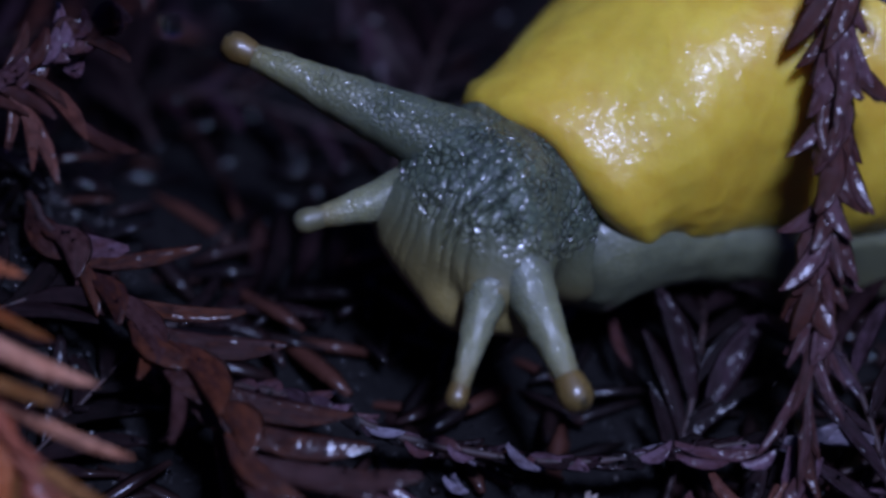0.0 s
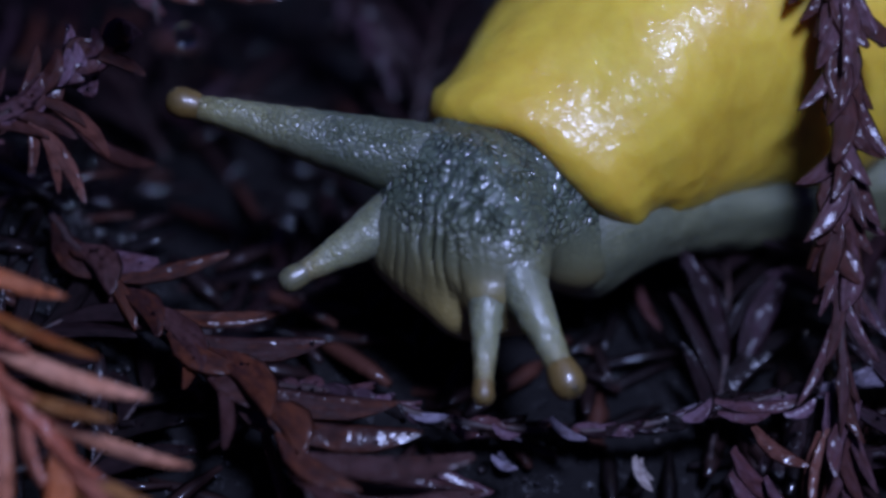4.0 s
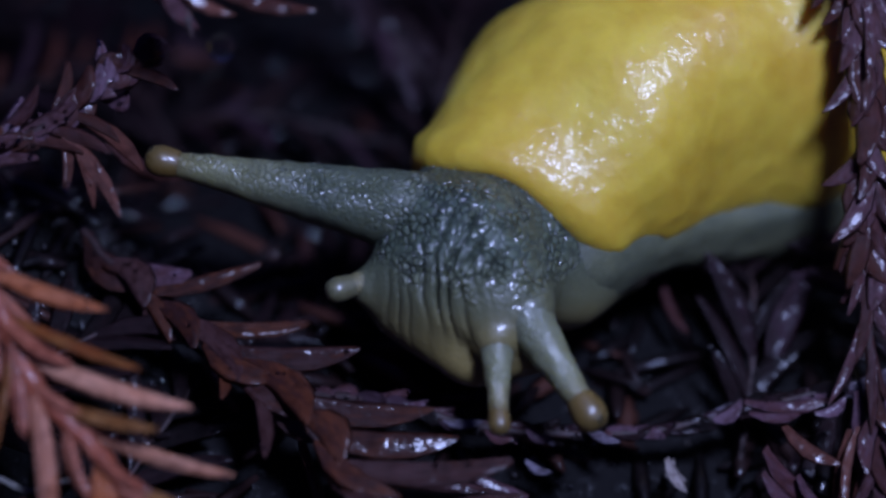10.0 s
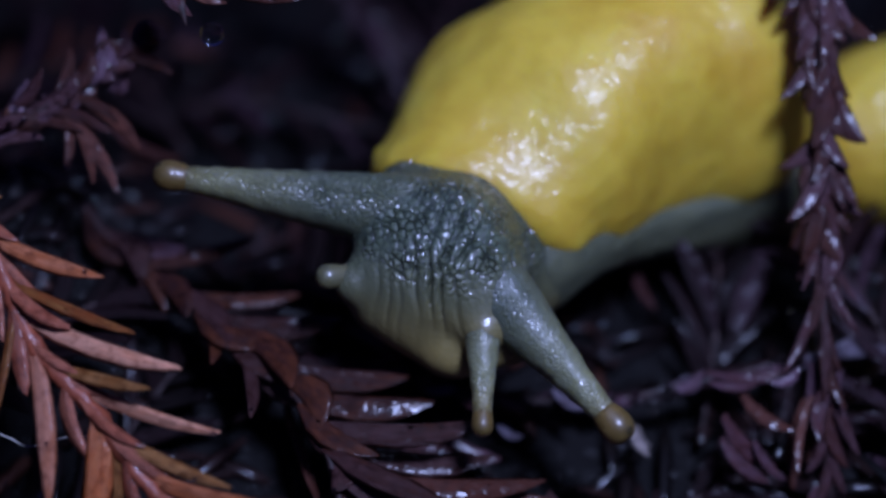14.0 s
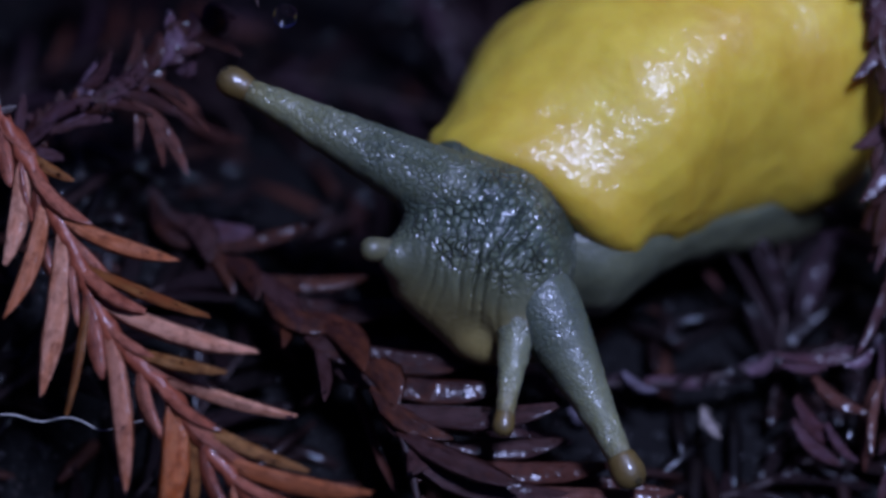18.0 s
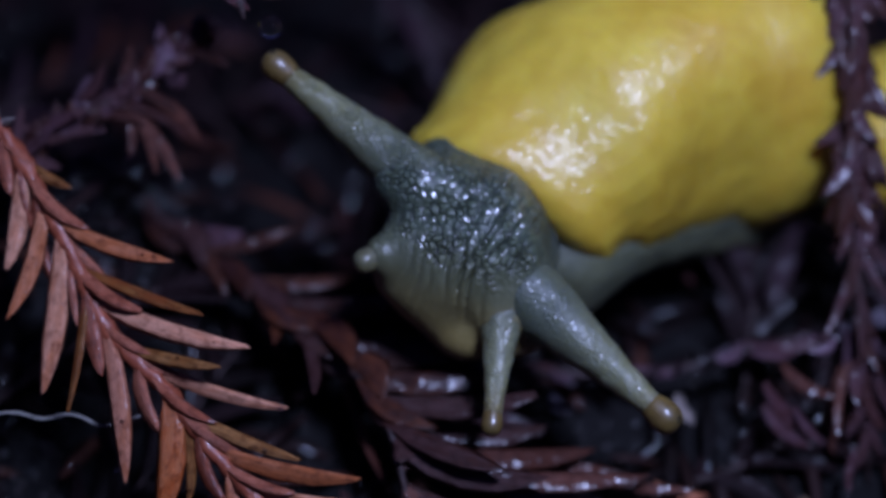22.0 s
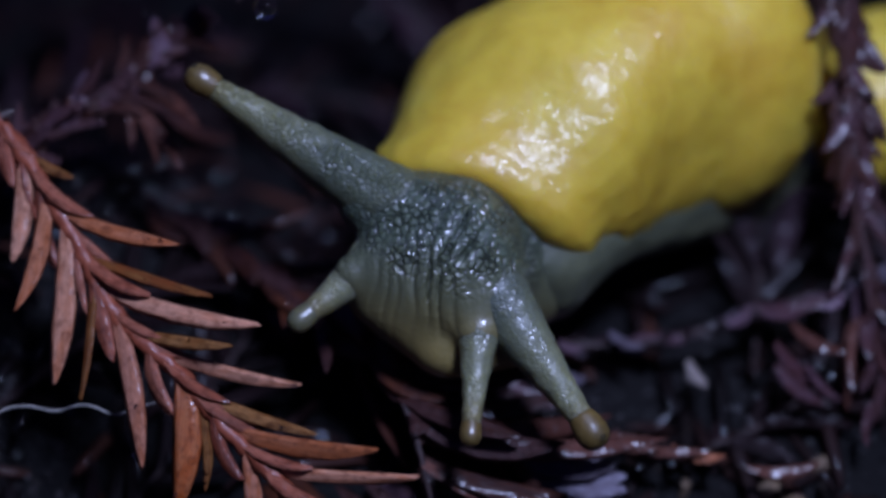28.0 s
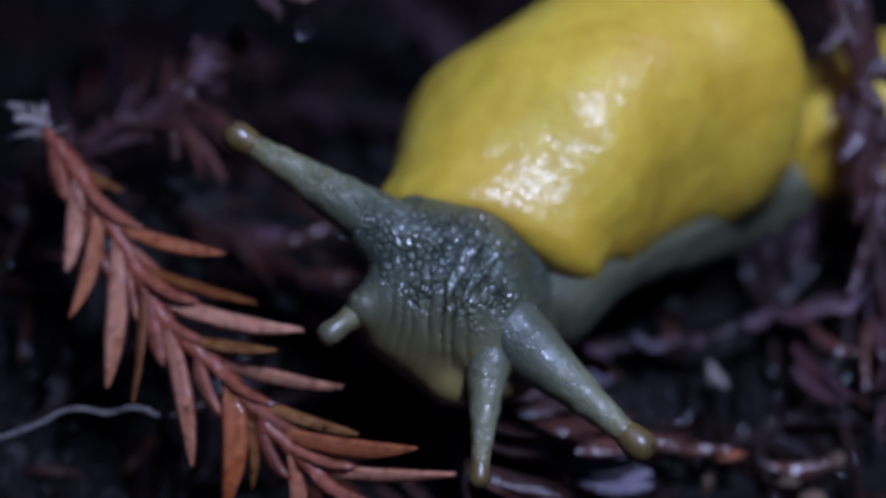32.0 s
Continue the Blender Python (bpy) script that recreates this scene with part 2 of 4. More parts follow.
EYE = plain_material("dark_eye", (0.03, 0.025, 0.012), (0.06, 0.045, 0.02), 900.0, 0.2)
RUST = leaf_material("rust_brown_leaf", [(0.18, 0.047, 0.014), (0.27, 0.087, 0.034), (0.35, 0.15, 0.09)], 0.46, 0.25, 0.12)
PLUM = leaf_material("plum_brown_leaf", [(0.06, 0.019, 0.009), (0.027, 0.01, 0.008), (0.044, 0.021, 0.02)], 0.4, 0.5, 0.14)
DUSK = leaf_material("dark_violet_leaf", [(0.008, 0.003, 0.003), (0.014, 0.006, 0.008), (0.036, 0.02, 0.028)], 0.42, 0.14, 0.1)
SCALY = leaf_material("brown_violet_leaf", [(0.037, 0.012, 0.008), (0.043, 0.017, 0.016), (0.07, 0.036, 0.042)], 0.42, 0.26, 0.12)
TANNED = leaf_material("pinkish_tan_leaf", [(0.27, 0.083, 0.029), (0.35, 0.138, 0.07), (0.45, 0.225, 0.14)], 0.5, 0.12, 0.12)
OLIVE = leaf_material("olive_orange_leaf", [(0.13, 0.035, 0.008), (0.17, 0.07, 0.018), (0.27, 0.13, 0.045)], 0.45, 0.3, 0.12)
SOAKED = leaf_material("soaked_orange_leaf", [(0.2, 0.04, 0.01), (0.28, 0.065, 0.014), (0.33, 0.11, 0.04)], 0.3, 0.8, 0.18)
DULL = leaf_material("dull_red_brown_leaf", [(0.05, 0.016, 0.01), (0.07, 0.025, 0.017), (0.105, 0.043, 0.031)], 0.45, 0.5, 0.12)
SHEATH = leaf_material("red_brown_sheath", [(0.135, 0.032, 0.015), (0.205, 0.058, 0.03), (0.28, 0.1, 0.058)], 0.42, 0.35)
FRAY = leaf_material("grey_frayed_wood", [(0.10, 0.08, 0.07), (0.2, 0.17, 0.15), (0.3, 0.27, 0.25)], 0.5, 0.8)
# Leaf colour darkened to near-black; stands in for shade on the rear, low fronds.
SHADE = leaf_material("shade_dark_leaf", [(0.004, 0.0025, 0.0025), (0.008, 0.004, 0.0045), (0.014, 0.007, 0.008)], 0.45, 0.15, 0.08)
# PALE and VIOLET also serve as colour for glints on wet twig and soil.
PALE = leaf_material("pale_leaf_and_glint", [(0.08, 0.065, 0.08), (0.13, 0.115, 0.145), (0.2, 0.185, 0.23)], 0.36, 0.35, 0.2)
VIOLET = leaf_material("violet_wet_leaf", [(0.052, 0.02, 0.02), (0.068, 0.035, 0.045), (0.11, 0.07, 0.093)], 0.4, 0.27, 0.14)
BARK = plain_material("brown_stem_bark", (0.012, 0.005, 0.004), (0.035, 0.014, 0.012), 800.0, 0.65)
RUST_BARK = plain_material("rust_stem_bark", (0.15, 0.03, 0.012), (0.29, 0.075, 0.033), 900.0, 0.5, 0.4)
FIBRE = plain_material("pale_root_fibre", (0.35, 0.32, 0.28), (0.6, 0.56, 0.5), 900.0, 0.6)
TAN = plain_material("tan_decayed_wood", (0.08, 0.05, 0.03), (0.25, 0.17, 0.1), 500.0, 0.7)
SOIL = soil_material()
WATER = water_material()


# ---- mesh helpers ----
def mesh_of(name, verts, faces, mat, smooth=True):
    me = bpy.data.meshes.new(name)
    me.from_pydata([tuple(v) for v in verts], [], [tuple(f) for f in faces])
    me.materials.append(mat)
    if smooth:
        me.polygons.foreach_set("use_smooth", [True] * len(me.polygons))
    me.update()
    return me


def part(name, me, parent, label=""):
    ob = new(name, me)
    ob.parent = parent
    return tagged(ob, label)


def thing(name, label, category, group="", kind="", at=(0, 0, 0)):
    ob = new(name)
    ob.location = cm(*at)
    return tagged(ob, label, category, group, kind)


def smooth_path(points, n):
    """n points on a smooth curve through the given ones."""
    P = [Vector(p) for p in points]
    P = [2 * P[0] - P[1]] + P + [2 * P[-1] - P[-2]]
    out = []
    spans = len(P) - 3
    for k in range(n):
        u = k / (n - 1) * spans
        i = min(int(u), spans - 1)
        w = u - i
        a, b, c, d = P[i : i + 4]
        out.append(0.5 * (2 * b + (c - a) * w + (2 * a - 5 * b + 4 * c - d) * w**2 + (3 * b - a - 3 * c + d) * w**3))
    return out


def tube(points, radii, sides=8, rough=0.0, seed=0):
    """Vertices and faces of a tube through points in cm, in metres."""
    verts, faces = [], []
    n = len(points)
    side = None
    for i, p in enumerate(points):
        t = (points[min(i + 1, n - 1)] - points[max(i - 1, 0)]).normalized()
        if side is None:
            side = t.orthogonal().normalized()
        side = (side - t * side.dot(t)).normalized()
        up = t.cross(side)
        for k in range(sides):
            a = 2 * math.pi * k / sides
            r = radii[i] * (1 + rough * noise.noise(Vector((p.x * 9 + seed, p.y * 9 + k, p.z * 9))))
            verts.append((p + (side * math.cos(a) + up * math.sin(a)) * r) * CM)
    for i in range(n - 1):
        for k in range(sides):
            j = (k + 1) % sides
            faces.append((i * sides + k, i * sides + j, (i + 1) * sides + j, (i + 1) * sides + k))
    faces.append(tuple(range(sides))[::-1])
    faces.append(tuple((n - 1) * sides + k for k in range(sides)))
    return verts, faces


def surface_nets(field, low, high, step):
    """The zero surface of field(x, y, z), in cm, as vertices (metres) and quads."""
    axes = [np.arange(a, b + step, step) for a, b in zip(low, high)]
    X, Y, Z = np.meshgrid(*axes, indexing="ij")
    D = field(X, Y, Z)
    S = D < 0
    total, count = np.zeros([d - 1 for d in D.shape] + [3]), np.zeros([d - 1 for d in D.shape])
    shape = np.array(D.shape)
    for ax in range(3):
        lo, hi = [slice(None)] * 3, [slice(None)] * 3
        lo[ax], hi[ax] = slice(0, -1), slice(1, None)
        a, b = D[tuple(lo)], D[tuple(hi)]
        cross = (a < 0) != (b < 0)
        w = np.where(cross, a / np.where(cross, a - b, 1), 0)
        others = [k for k in range(3) if k != ax]
        for i in (0, 1):
            for j in (0, 1):
                pick = [slice(None)] * 3
                for k, off in zip(others, (i, j)):
                    pick[k] = slice(off, off + shape[k] - 1)
                c, ww = cross[tuple(pick)], w[tuple(pick)]
                count += c
                total[..., ax] += c * ww
                total[..., others[0]] += c * i
                total[..., others[1]] += c * j
    live = count > 0
    index = -np.ones(live.shape, int)
    index[live] = np.arange(live.sum())
    cell = np.argwhere(live)
    verts = (np.array(low) + (cell + total[live] / count[live][:, None]) * step)
    faces = []
    for ax in range(3):
        lo, hi = [slice(None)] * 3, [slice(None)] * 3
        lo[ax], hi[ax] = slice(0, -1), slice(1, None)
        a, b = S[tuple(lo)], S[tuple(hi)]
        u, v = [(1, 2), (2, 0), (0, 1)][ax]
        for e in np.argwhere(a != b):
            if e[u] == 0 or e[v] == 0:
                continue
            quad = []
            for du, dv in ((-1, -1), (0, -1), (0, 0), (-1, 0)):
                q = e.copy()
                q[u] += du
                q[v] += dv
                if (q >= np.array(index.shape)).any():
                    break
                quad.append(int(index[tuple(q)]))
            if len(quad) == 4 and min(quad) >= 0:
                faces.append(quad if a[tuple(e)] else quad[::-1])
    return verts, faces


# ---- ground ----
def ground_height(x, y):
    """Height of the soil, in cm."""
    front = 1 / (1 + math.exp(-(y + 0.2) * 1.6))
    h = -1.0 + 0.75 * front
    h += 0.25 * noise.noise(Vector((x * 0.6, y * 0.6, 0.3))) + 0.1 * noise.noise(Vector((x * 2.1, y * 2.1, 4.0)))
    h += 1.5 * math.exp(-(((x + 5.0) / 2.2) ** 2) - ((y - 1.6) / 1.8) ** 2)
    far = max(0.0, math.hypot(x, y) - 14) * 0.04
    return h - min(far, 0.5)


def build_ground():
    steps = [k * 0.25 for k in range(-60, 61)]
    outer = [18, 24, 40, 90, 250, 900, 3000, 20000, 200000]
    line = [-v for v in outer[::-1]] + steps + outer
    n = len(line)
    verts = [cm(x, y, ground_height(x, y) if max(abs(x), abs(y)) < 16 else -0.75) for y in line for x in line]
    faces = [(j * n + i, j * n + i + 1, (j + 1) * n + i + 1, (j + 1) * n + i) for j in range(n - 1) for i in range(n - 1)]
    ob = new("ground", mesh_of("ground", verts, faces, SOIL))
    tagged(ob, "wet forest soil under dead needle litter, coloured near-black for shade", "ground", kind="structure")


build_ground()


# ---- fronds of dead needles ----
def needle_mesh(name, mat, bend, sway, seed, twist=0.0):
    """A flat pointed leaf one unit long along x, with a raised midrib."""
    rng = random.Random(seed)
    stations = [(0.0, 0.45), (0.08, 0.5), (0.25, 0.86), (0.48, 1.0), (0.7, 0.9), (0.87, 0.55), (0.97, 0.16)]
    verts, faces = [], []
    for x, w in stations:
        w *= 0.5 * (1 + rng.uniform(-0.06, 0.06))
        z = bend * 4.0 * x * x
        y = sway * (x * x - x)
        c, s = math.cos(twist * x), math.sin(twist * x)
        for dy, dz in ((-w, 0.0), (-w * 0.6, 0.27), (0.0, 0.2), (w * 0.6, 0.27), (w, 0.0), (0.0, -0.16)):
            verts.append((x, y + dy * c - dz * s, z + dy * s + dz * c))
    k = 6
    for i in range(len(stations) - 1):
        for j in range(k):
            a, b = i * k + j, i * k + (j + 1) % k
            faces.append((a, b, b + k, a + k))
    faces.append(tuple(range(k))[::-1])
    verts.append((1.0, 0.0, bend * 4.0))
    t = (len(stations) - 1) * k
    for j in range(k):
        faces.append((t + j, t + (j + 1) % k, len(verts) - 1))
    return mesh_of(name, verts, faces, mat)


NEEDLES = {}


def needle_set(mat):
    if mat.name not in NEEDLES:
        NEEDLES[mat.name] = [needle_mesh("needle", mat, b, s, i, tw) for i, (b, s, tw) in enumerate(
            [(-0.08, 2.0, 0.4), (0.06, 1.5, -0.5), (-0.14, 1.2, 0.7), (0.03, 2.3, 0.2), (-0.2, 1.5, 0.8), (0.1, 0.9, -0.4)])]
    return NEEDLES[mat.name]


def add_needle(parent, mesh, base, along, normal, length, width, thick=0.25, name="needle"):
    """along and normal in world directions; base in cm."""
    x = along.normalized()
    z = (normal - x * normal.dot(x)).normalized()
    y = z.cross(x)
    ob = new(name, mesh)
    ob.parent = parent
    m = Matrix((x, y, z)).transposed().to_4x4()
    m.translation = base * CM - parent.location
    ob.matrix_basis = m @ Matrix.Diagonal((length * CM, width * CM, width * thick * CM * 2, 1))
    return ob


def at_length(path, s):
    done = 0.0
    for a, b in zip(path, path[1:]):
        d = (b - a).length
        if done + d >= s:
            return a.lerp(b, (s - done) / d), (b - a).normalized()
        done += d
    return path[-1], (path[-1] - path[-2]).normalized()


def frond(points, normal, needles, mat, bark, label, radius=(0.07, 0.03), seed=1, group="dead redwood fronds", thick=0.25, turn=0.0, lift=0.04, sheath=None):
    """A stem through points (cm) with needles: (length along it, needle length, angle, width)."""
    rng = random.Random(seed)
    root = thing("redwood_frond", label, "frond", group, at=tuple(points[0]))
    path = smooth_path(points, 12 * len(points))
    radii = [radius[0] + (radius[1] - radius[0]) * i / (len(path) - 1) for i in range(len(path))]
    done = 0.0
    for i in range(len(path)):
        done += (path[i] - path[i - 1]).length if i else 0.0
        radii[i] += 0.14 * radius[1] * sum(math.exp(-(((done - row[0] - 0.06) / 0.1) ** 2)) for row in needles[:30])
    radii = [w * min(1.0, 0.15 + (len(path) - 1 - i) / 7) for i, w in enumerate(radii)]
    verts, faces = tube(path, radii, 8, 0.5, seed)
    off = cm(*points[0])
    part("stem", mesh_of("stem", [Vector(v) - off for v in verts], faces, bark), root)
    n = Vector(normal).normalized()
    meshes = [m for one in (mat if isinstance(mat, list) else [mat]) for m in needle_set(one)]
    for s, length, angle, width, *own in needles:
        base, t = at_length(path, s)
        side = n.cross(t)
        a = radians(angle)
        along = t * math.cos(a) + side * math.sin(a) + n * (lift + rng.uniform(-0.16, 0.16))
        tilt = Matrix.Rotation(rng.uniform(-0.5, 0.5) + turn, 3, along.normalized()) @ (n + Vector((0.08, -0.5, 0.6))).normalized()
        pick = rng.choice(needle_set(own[0]) if own else meshes)
        ob = add_needle(root, pick, base, along, tilt, length, width, thick)
        if angle < 0:
            ob.scale.y *= -1
        if sheath:
            high, _ = at_length(path, max(0.0, s - rng.uniform(0.3, 0.5)))
            low = base + along.normalized() * 0.32 * length
            add_needle(root, needle_set(sheath)[rng.randrange(6)], high + n * 0.02, low - high, n + side * math.copysign(0.5, angle), (low - high).length, min(0.2, width * 0.85), 0.5, "sheath")
    return root


def regular(total, gap, length, angle, width, seed, start=0.2, both=True, ragged=0.25):
    """Alternating needles along a stem."""
    rng = random.Random(seed)
    rows, s, k = [], start, 1
    while s < total:
        taper = 1 - 0.35 * abs(2 * s / total - 0.9) ** 2
        rows.append((s, length * taper * rng.uniform(0.8, 1.15), k * angle * rng.uniform(1 - ragged, 1 + ragged), width * rng.uniform(0.8, 1.2)))
        s += gap * rng.uniform(0.8, 1.2)
        k = -k if both else k
    return rows


# the rust frond before the slug
rust = frond([(-4.94, 0.47, 2.76), (-4.64, 0.15, 2.49), (-4.28, -0.33, 2.07), (-4.05, -0.67, 1.76), (-3.81, -1.02, 1.45), (-3.57, -1.22, 1.29),
       (-3.26, -1.45, 1.1), (-2.95, -1.76, 0.84), (-2.64, -2.03, 0.62), (-2.18, -2.41, 0.31), (-1.7, -2.8, -0.1), (-1.3, -3.1, -0.7)], (-0.1, -0.7, 0.71),
      [(0.44, 0.57, 26, 0.12, OLIVE), (1.12, 1.26, 42, 0.18, TANNED), (1.63, 1.3, 42, 0.13, OLIVE), (1.98, 1.6, 47, 0.20, TANNED), (2.51, 1.03, 30, 0.13, OLIVE), (2.67, 1.5, 26, 0.16, TANNED),
       (3.32, 1.25, 33, 0.14, OLIVE), (3.72, 1.5, 37, 0.20, TANNED), (4.29, 1.4, 39, 0.16, TANNED), (0.48, 1.07, -38, 0.20, TANNED), (0.87, 1.24, -41, 0.18, TANNED), (1.27, 1.53, -34, 0.24, TANNED),
       (1.85, 1.2, -29, 0.11, OLIVE), (2.27, 1.48, -25, 0.22, RUST), (3.12, 1.22, -45, 0.30, SOAKED), (3.38, 0.88, -35, 0.11, OLIVE), (4.02, 0.9, -41, 0.20, RUST), (4.7, 0.9, 35, 0.18, TANNED), (4.9, 0.9, -38, 0.20, RUST)],
      [RUST, RUST, RUST, TANNED], RUST_BARK, "dry rust-brown redwood frond lying before the slug", (0.075, 0.065), 3, thick=0.36, sheath=SHEATH)

# its frayed grey broken end
for k in range(9):
    rng = random.Random(200 + k)
    add_needle(rust, needle_set(FRAY)[k % 6], Vector((-4.97 + rng.uniform(-0.08, 0.08), 0.52 + rng.uniform(-0.06, 0.06), 2.72 + rng.uniform(-0.06, 0.1))),
               Vector((rng.uniform(-0.9, 0.5), rng.uniform(-0.5, 0.7), rng.uniform(-0.6, 0.8))), Vector((0, -0.7, 0.7)), rng.uniform(0.25, 0.5), rng.uniform(0.07, 0.14), 0.4, "splinter")

# the dark frond that the slug creeps towards
dark = frond([(-3.86, 1.4, 1.17), (-3.54, 1.03, 1.06), (-2.98, 0.54, 0.91), (-2.63, 0.26, 0.82), (-2.27, 0.01, 0.74),
       (-1.74, -0.46, 0.6), (-1.39, -0.92, 0.47), (-1.17, -1.44, 0.34), (-1.02, -1.94, -0.16), (-0.92, -2.24, -0.76)], (0.08, -0.21, 0.975),
      [(0.54, 0.77, 37, 0.3, VIOLET), (0.97, 1.13, 58, 0.18), (1.47, 1.23, 49, 0.2), (1.87, 1.34, 34, 0.26), (2.57, 1.5, 39, 0.26), (3.09, 1.35, 50, 0.28),
       (3.52, 1.58, 61, 0.3), (1.15, 0.74, -12, 0.26), (2.18, 0.81, 1.0, 0.28), (3.25, 0.93, 21, 0.3), (1.93, 0.65, -49, 0.14), (2.35, 1.03, -39, 0.16), (0.89, 0.67, -20, 0.18), (0.32, 0.41, 24, 0.2), (4.05, 1.5, 58, 0.28), (4.5, 1.4, 62, 0.26, DULL), (3.8, 1.3, 40, 0.26)] + regular(3.9, 0.4, 1.0, 9, 0.31, 6, 0.1),
      PLUM, BARK, "wet plum-brown redwood frond with broad needles", (0.04, 0.03), 5)

# its long last needles, lying under the slug's chin
for base, tip, width, mat in (((-1.0, -1.02, 0.22), (0.3, -0.95, 0.1), 0.26, PLUM), ((-1.08, -1.3, 0.2), (0.8, -1.06, -0.1), 0.26, DULL), ((-1.1, -1.5, 0.15), (1.3, -1.42, -0.1), 0.24, DULL), ((-1.05, -1.7, 0.05), (0.3, -1.9, -0.3), 0.24, PLUM)):
    a, b = Vector(base), Vector(tip)
    add_needle(dark, needle_set(mat)[3], a, b - a, Vector((0.08, -0.3, 0.95)), (b - a).length, width)

# the branch behind it
twig = frond([(-6.6, 0.3, -0.3), (-5.4, 0.6, 1.6), (-4.67, 0.91, 2.22), (-4.39, 1.07, 2.35), (-3.92, 1.28, 2.51), (-3.45, 1.61, 2.77), (-3.04, 1.86, 2.97)], (0, -0.62, 0.78),
      [(3.6, 0.55, 41, 0.2), (4.25, 0.59, -64, 0.12), (4.25, 0.73, -123, 0.13, DULL), (4.23, 0.93, -106, 0.13, DULL), (4.3, 0.9, -79, 0.2, DULL), (4.15, 1.1, -87, 0.16, DULL),
       (4.88, 0.45, 2, 0.18), (4.9, 0.61, -60, 0.14), (4.66, 0.4, -4, 0.2), (4.05, 0.45, 8, 0.2), (4.05, 0.69, -51, 0.14), (3.2, 0.5, 30, 0.2), (2.8, 0.6, -40, 0.2)]
      + regular(5.15, 0.075, 0.55, 13, 0.2, 8, 2.2, ragged=0.9) + regular(5.0, 0.3, 0.7, 36, 0.15, 10, 2.3, ragged=0.3),
      [SCALY, PLUM, SCALY, VIOLET], BARK, "violet-brown redwood twig with wet broken needles", (0.05, 0.03), 7, lift=0.1)
for base, tip, width, mat in (
        ((-4.71, 1.14, 2.23), (-4.18, 1.3, 2.31), 0.18, VIOLET), ((-4.09, 1.41, 2.46), (-3.59, 1.56, 2.49), 0.2, VIOLET), ((-3.54, 1.65, 2.73), (-3.13, 1.75, 2.88), 0.2, VIOLET),
        ((-4.47, 1.24, 2.38), (-4.01, 1.33, 2.88), 0.15, SCALY), ((-3.17, 1.82, 2.76), (-2.98, 1.81, 3.04), 0.13, VIOLET), ((-3.58, 1.68, 2.01), (-2.92, 1.91, 1.43), 0.17, SCALY),
        ((-4.12, 1.4, 2.4), (-4.39, 1.2, 2.3), 0.15, SCALY), ((-4.87, 1.05, 2.31), (-4.54, 1.12, 2.32), 0.16, SCALY), ((-3.62, 1.62, 2.55), (-3.42, 1.62, 2.72), 0.14, SCALY), ((-3.52, 1.67, 2.45), (-3.3, 1.68, 2.59), 0.17, VIOLET)):
    a, b = Vector(base), Vector(tip)
    add_needle(twig, needle_set(mat)[3], a, b - a, Vector((0.1, -0.6, 0.78)), (b - a).length, width, 0.35)

# the hanging frond that crosses the slug's back
frond([(3.33, 3.4, 4.9), (3.29, 2.6, 3.84), (3.38, 1.8, 2.83), (3.43, 1.33, 2.25), (3.38, 0.92, 1.73), (3.43, 0.55, 1.26), (3.48, -0.07, 0.48), (3.53, -0.5, -0.1), (3.59, -0.9, -0.8)],
      (-0.1, -0.8, 0.6), regular(4.5, 0.13, 0.9, 15, 0.22, 11, 0.1, ragged=0.8) + regular(4.4, 0.15, 0.9, 7, 0.21, 14, 0.05, ragged=1.4) + regular(4.4, 0.45, 0.7, 34, 0.17, 15, 0.3, ragged=0.4) + regular(6.6, 0.17, 1.0, 15, 0.13, 12, 3.6, ragged=0.8),
      SCALY, BARK, "dark violet-brown frond with close overlapping needles", (0.05, 0.035), 11, turn=0.3, lift=0.12)

# a twig end that holds a water drop
drop_twig = frond([(-3.4, 2.4, 4.9), (-2.96, 1.63, 4.2), (-2.72, 1.34, 3.84), (-2.57, 1.06, 3.5)], (0, -0.6, 0.8),
      [(0.9, 0.5, 20, 0.14), (1.3, 0.45, -25, 0.16), (1.5, 0.5, 50, 0.14), (1.6, 0.4, -10, 0.14), (1.1, 0.6, 75, 0.16), (1.2, 0.8, 95, 0.13)] + regular(1.6, 0.14, 0.5, 30, 0.15, 18, 0.1, ragged=0.8),
      [VIOLET, DUSK, DULL], BARK, "violet twig end hanging with a water drop", (0.08, 0.05), 17)

for base, tip, width, mat in (((-2.8, 1.3, 4.05), (-2.52, 1.15, 3.55), 0.17, VIOLET), ((-2.5, 1.3, 3.95), (-1.5, 1.2, 3.72), 0.16, SCALY), ((-2.75, 1.3, 3.95), (-2.2, 1.2, 3.66), 0.13, DULL)):
    a, b = Vector(base), Vector(tip)
    add_needle(drop_twig, needle_set(mat)[3], a, b - a, Vector((0, -0.6, 0.8)), (b - a).length, width)

# blurred needles behind the slug
frond([(-2.3, 5.6, 2.6), (-1.7, 5.33, 1.88), (-1.2, 4.9, 1.4), (-0.7, 4.57, 0.93), (-0.3, 4.2, 0.2)], (0, -0.7, 0.7),
      regular(3.2, 0.2, 0.9, 20, 0.2, 19), DUSK, BARK, "dark violet frond standing behind the slug", (0.06, 0.04), 19)

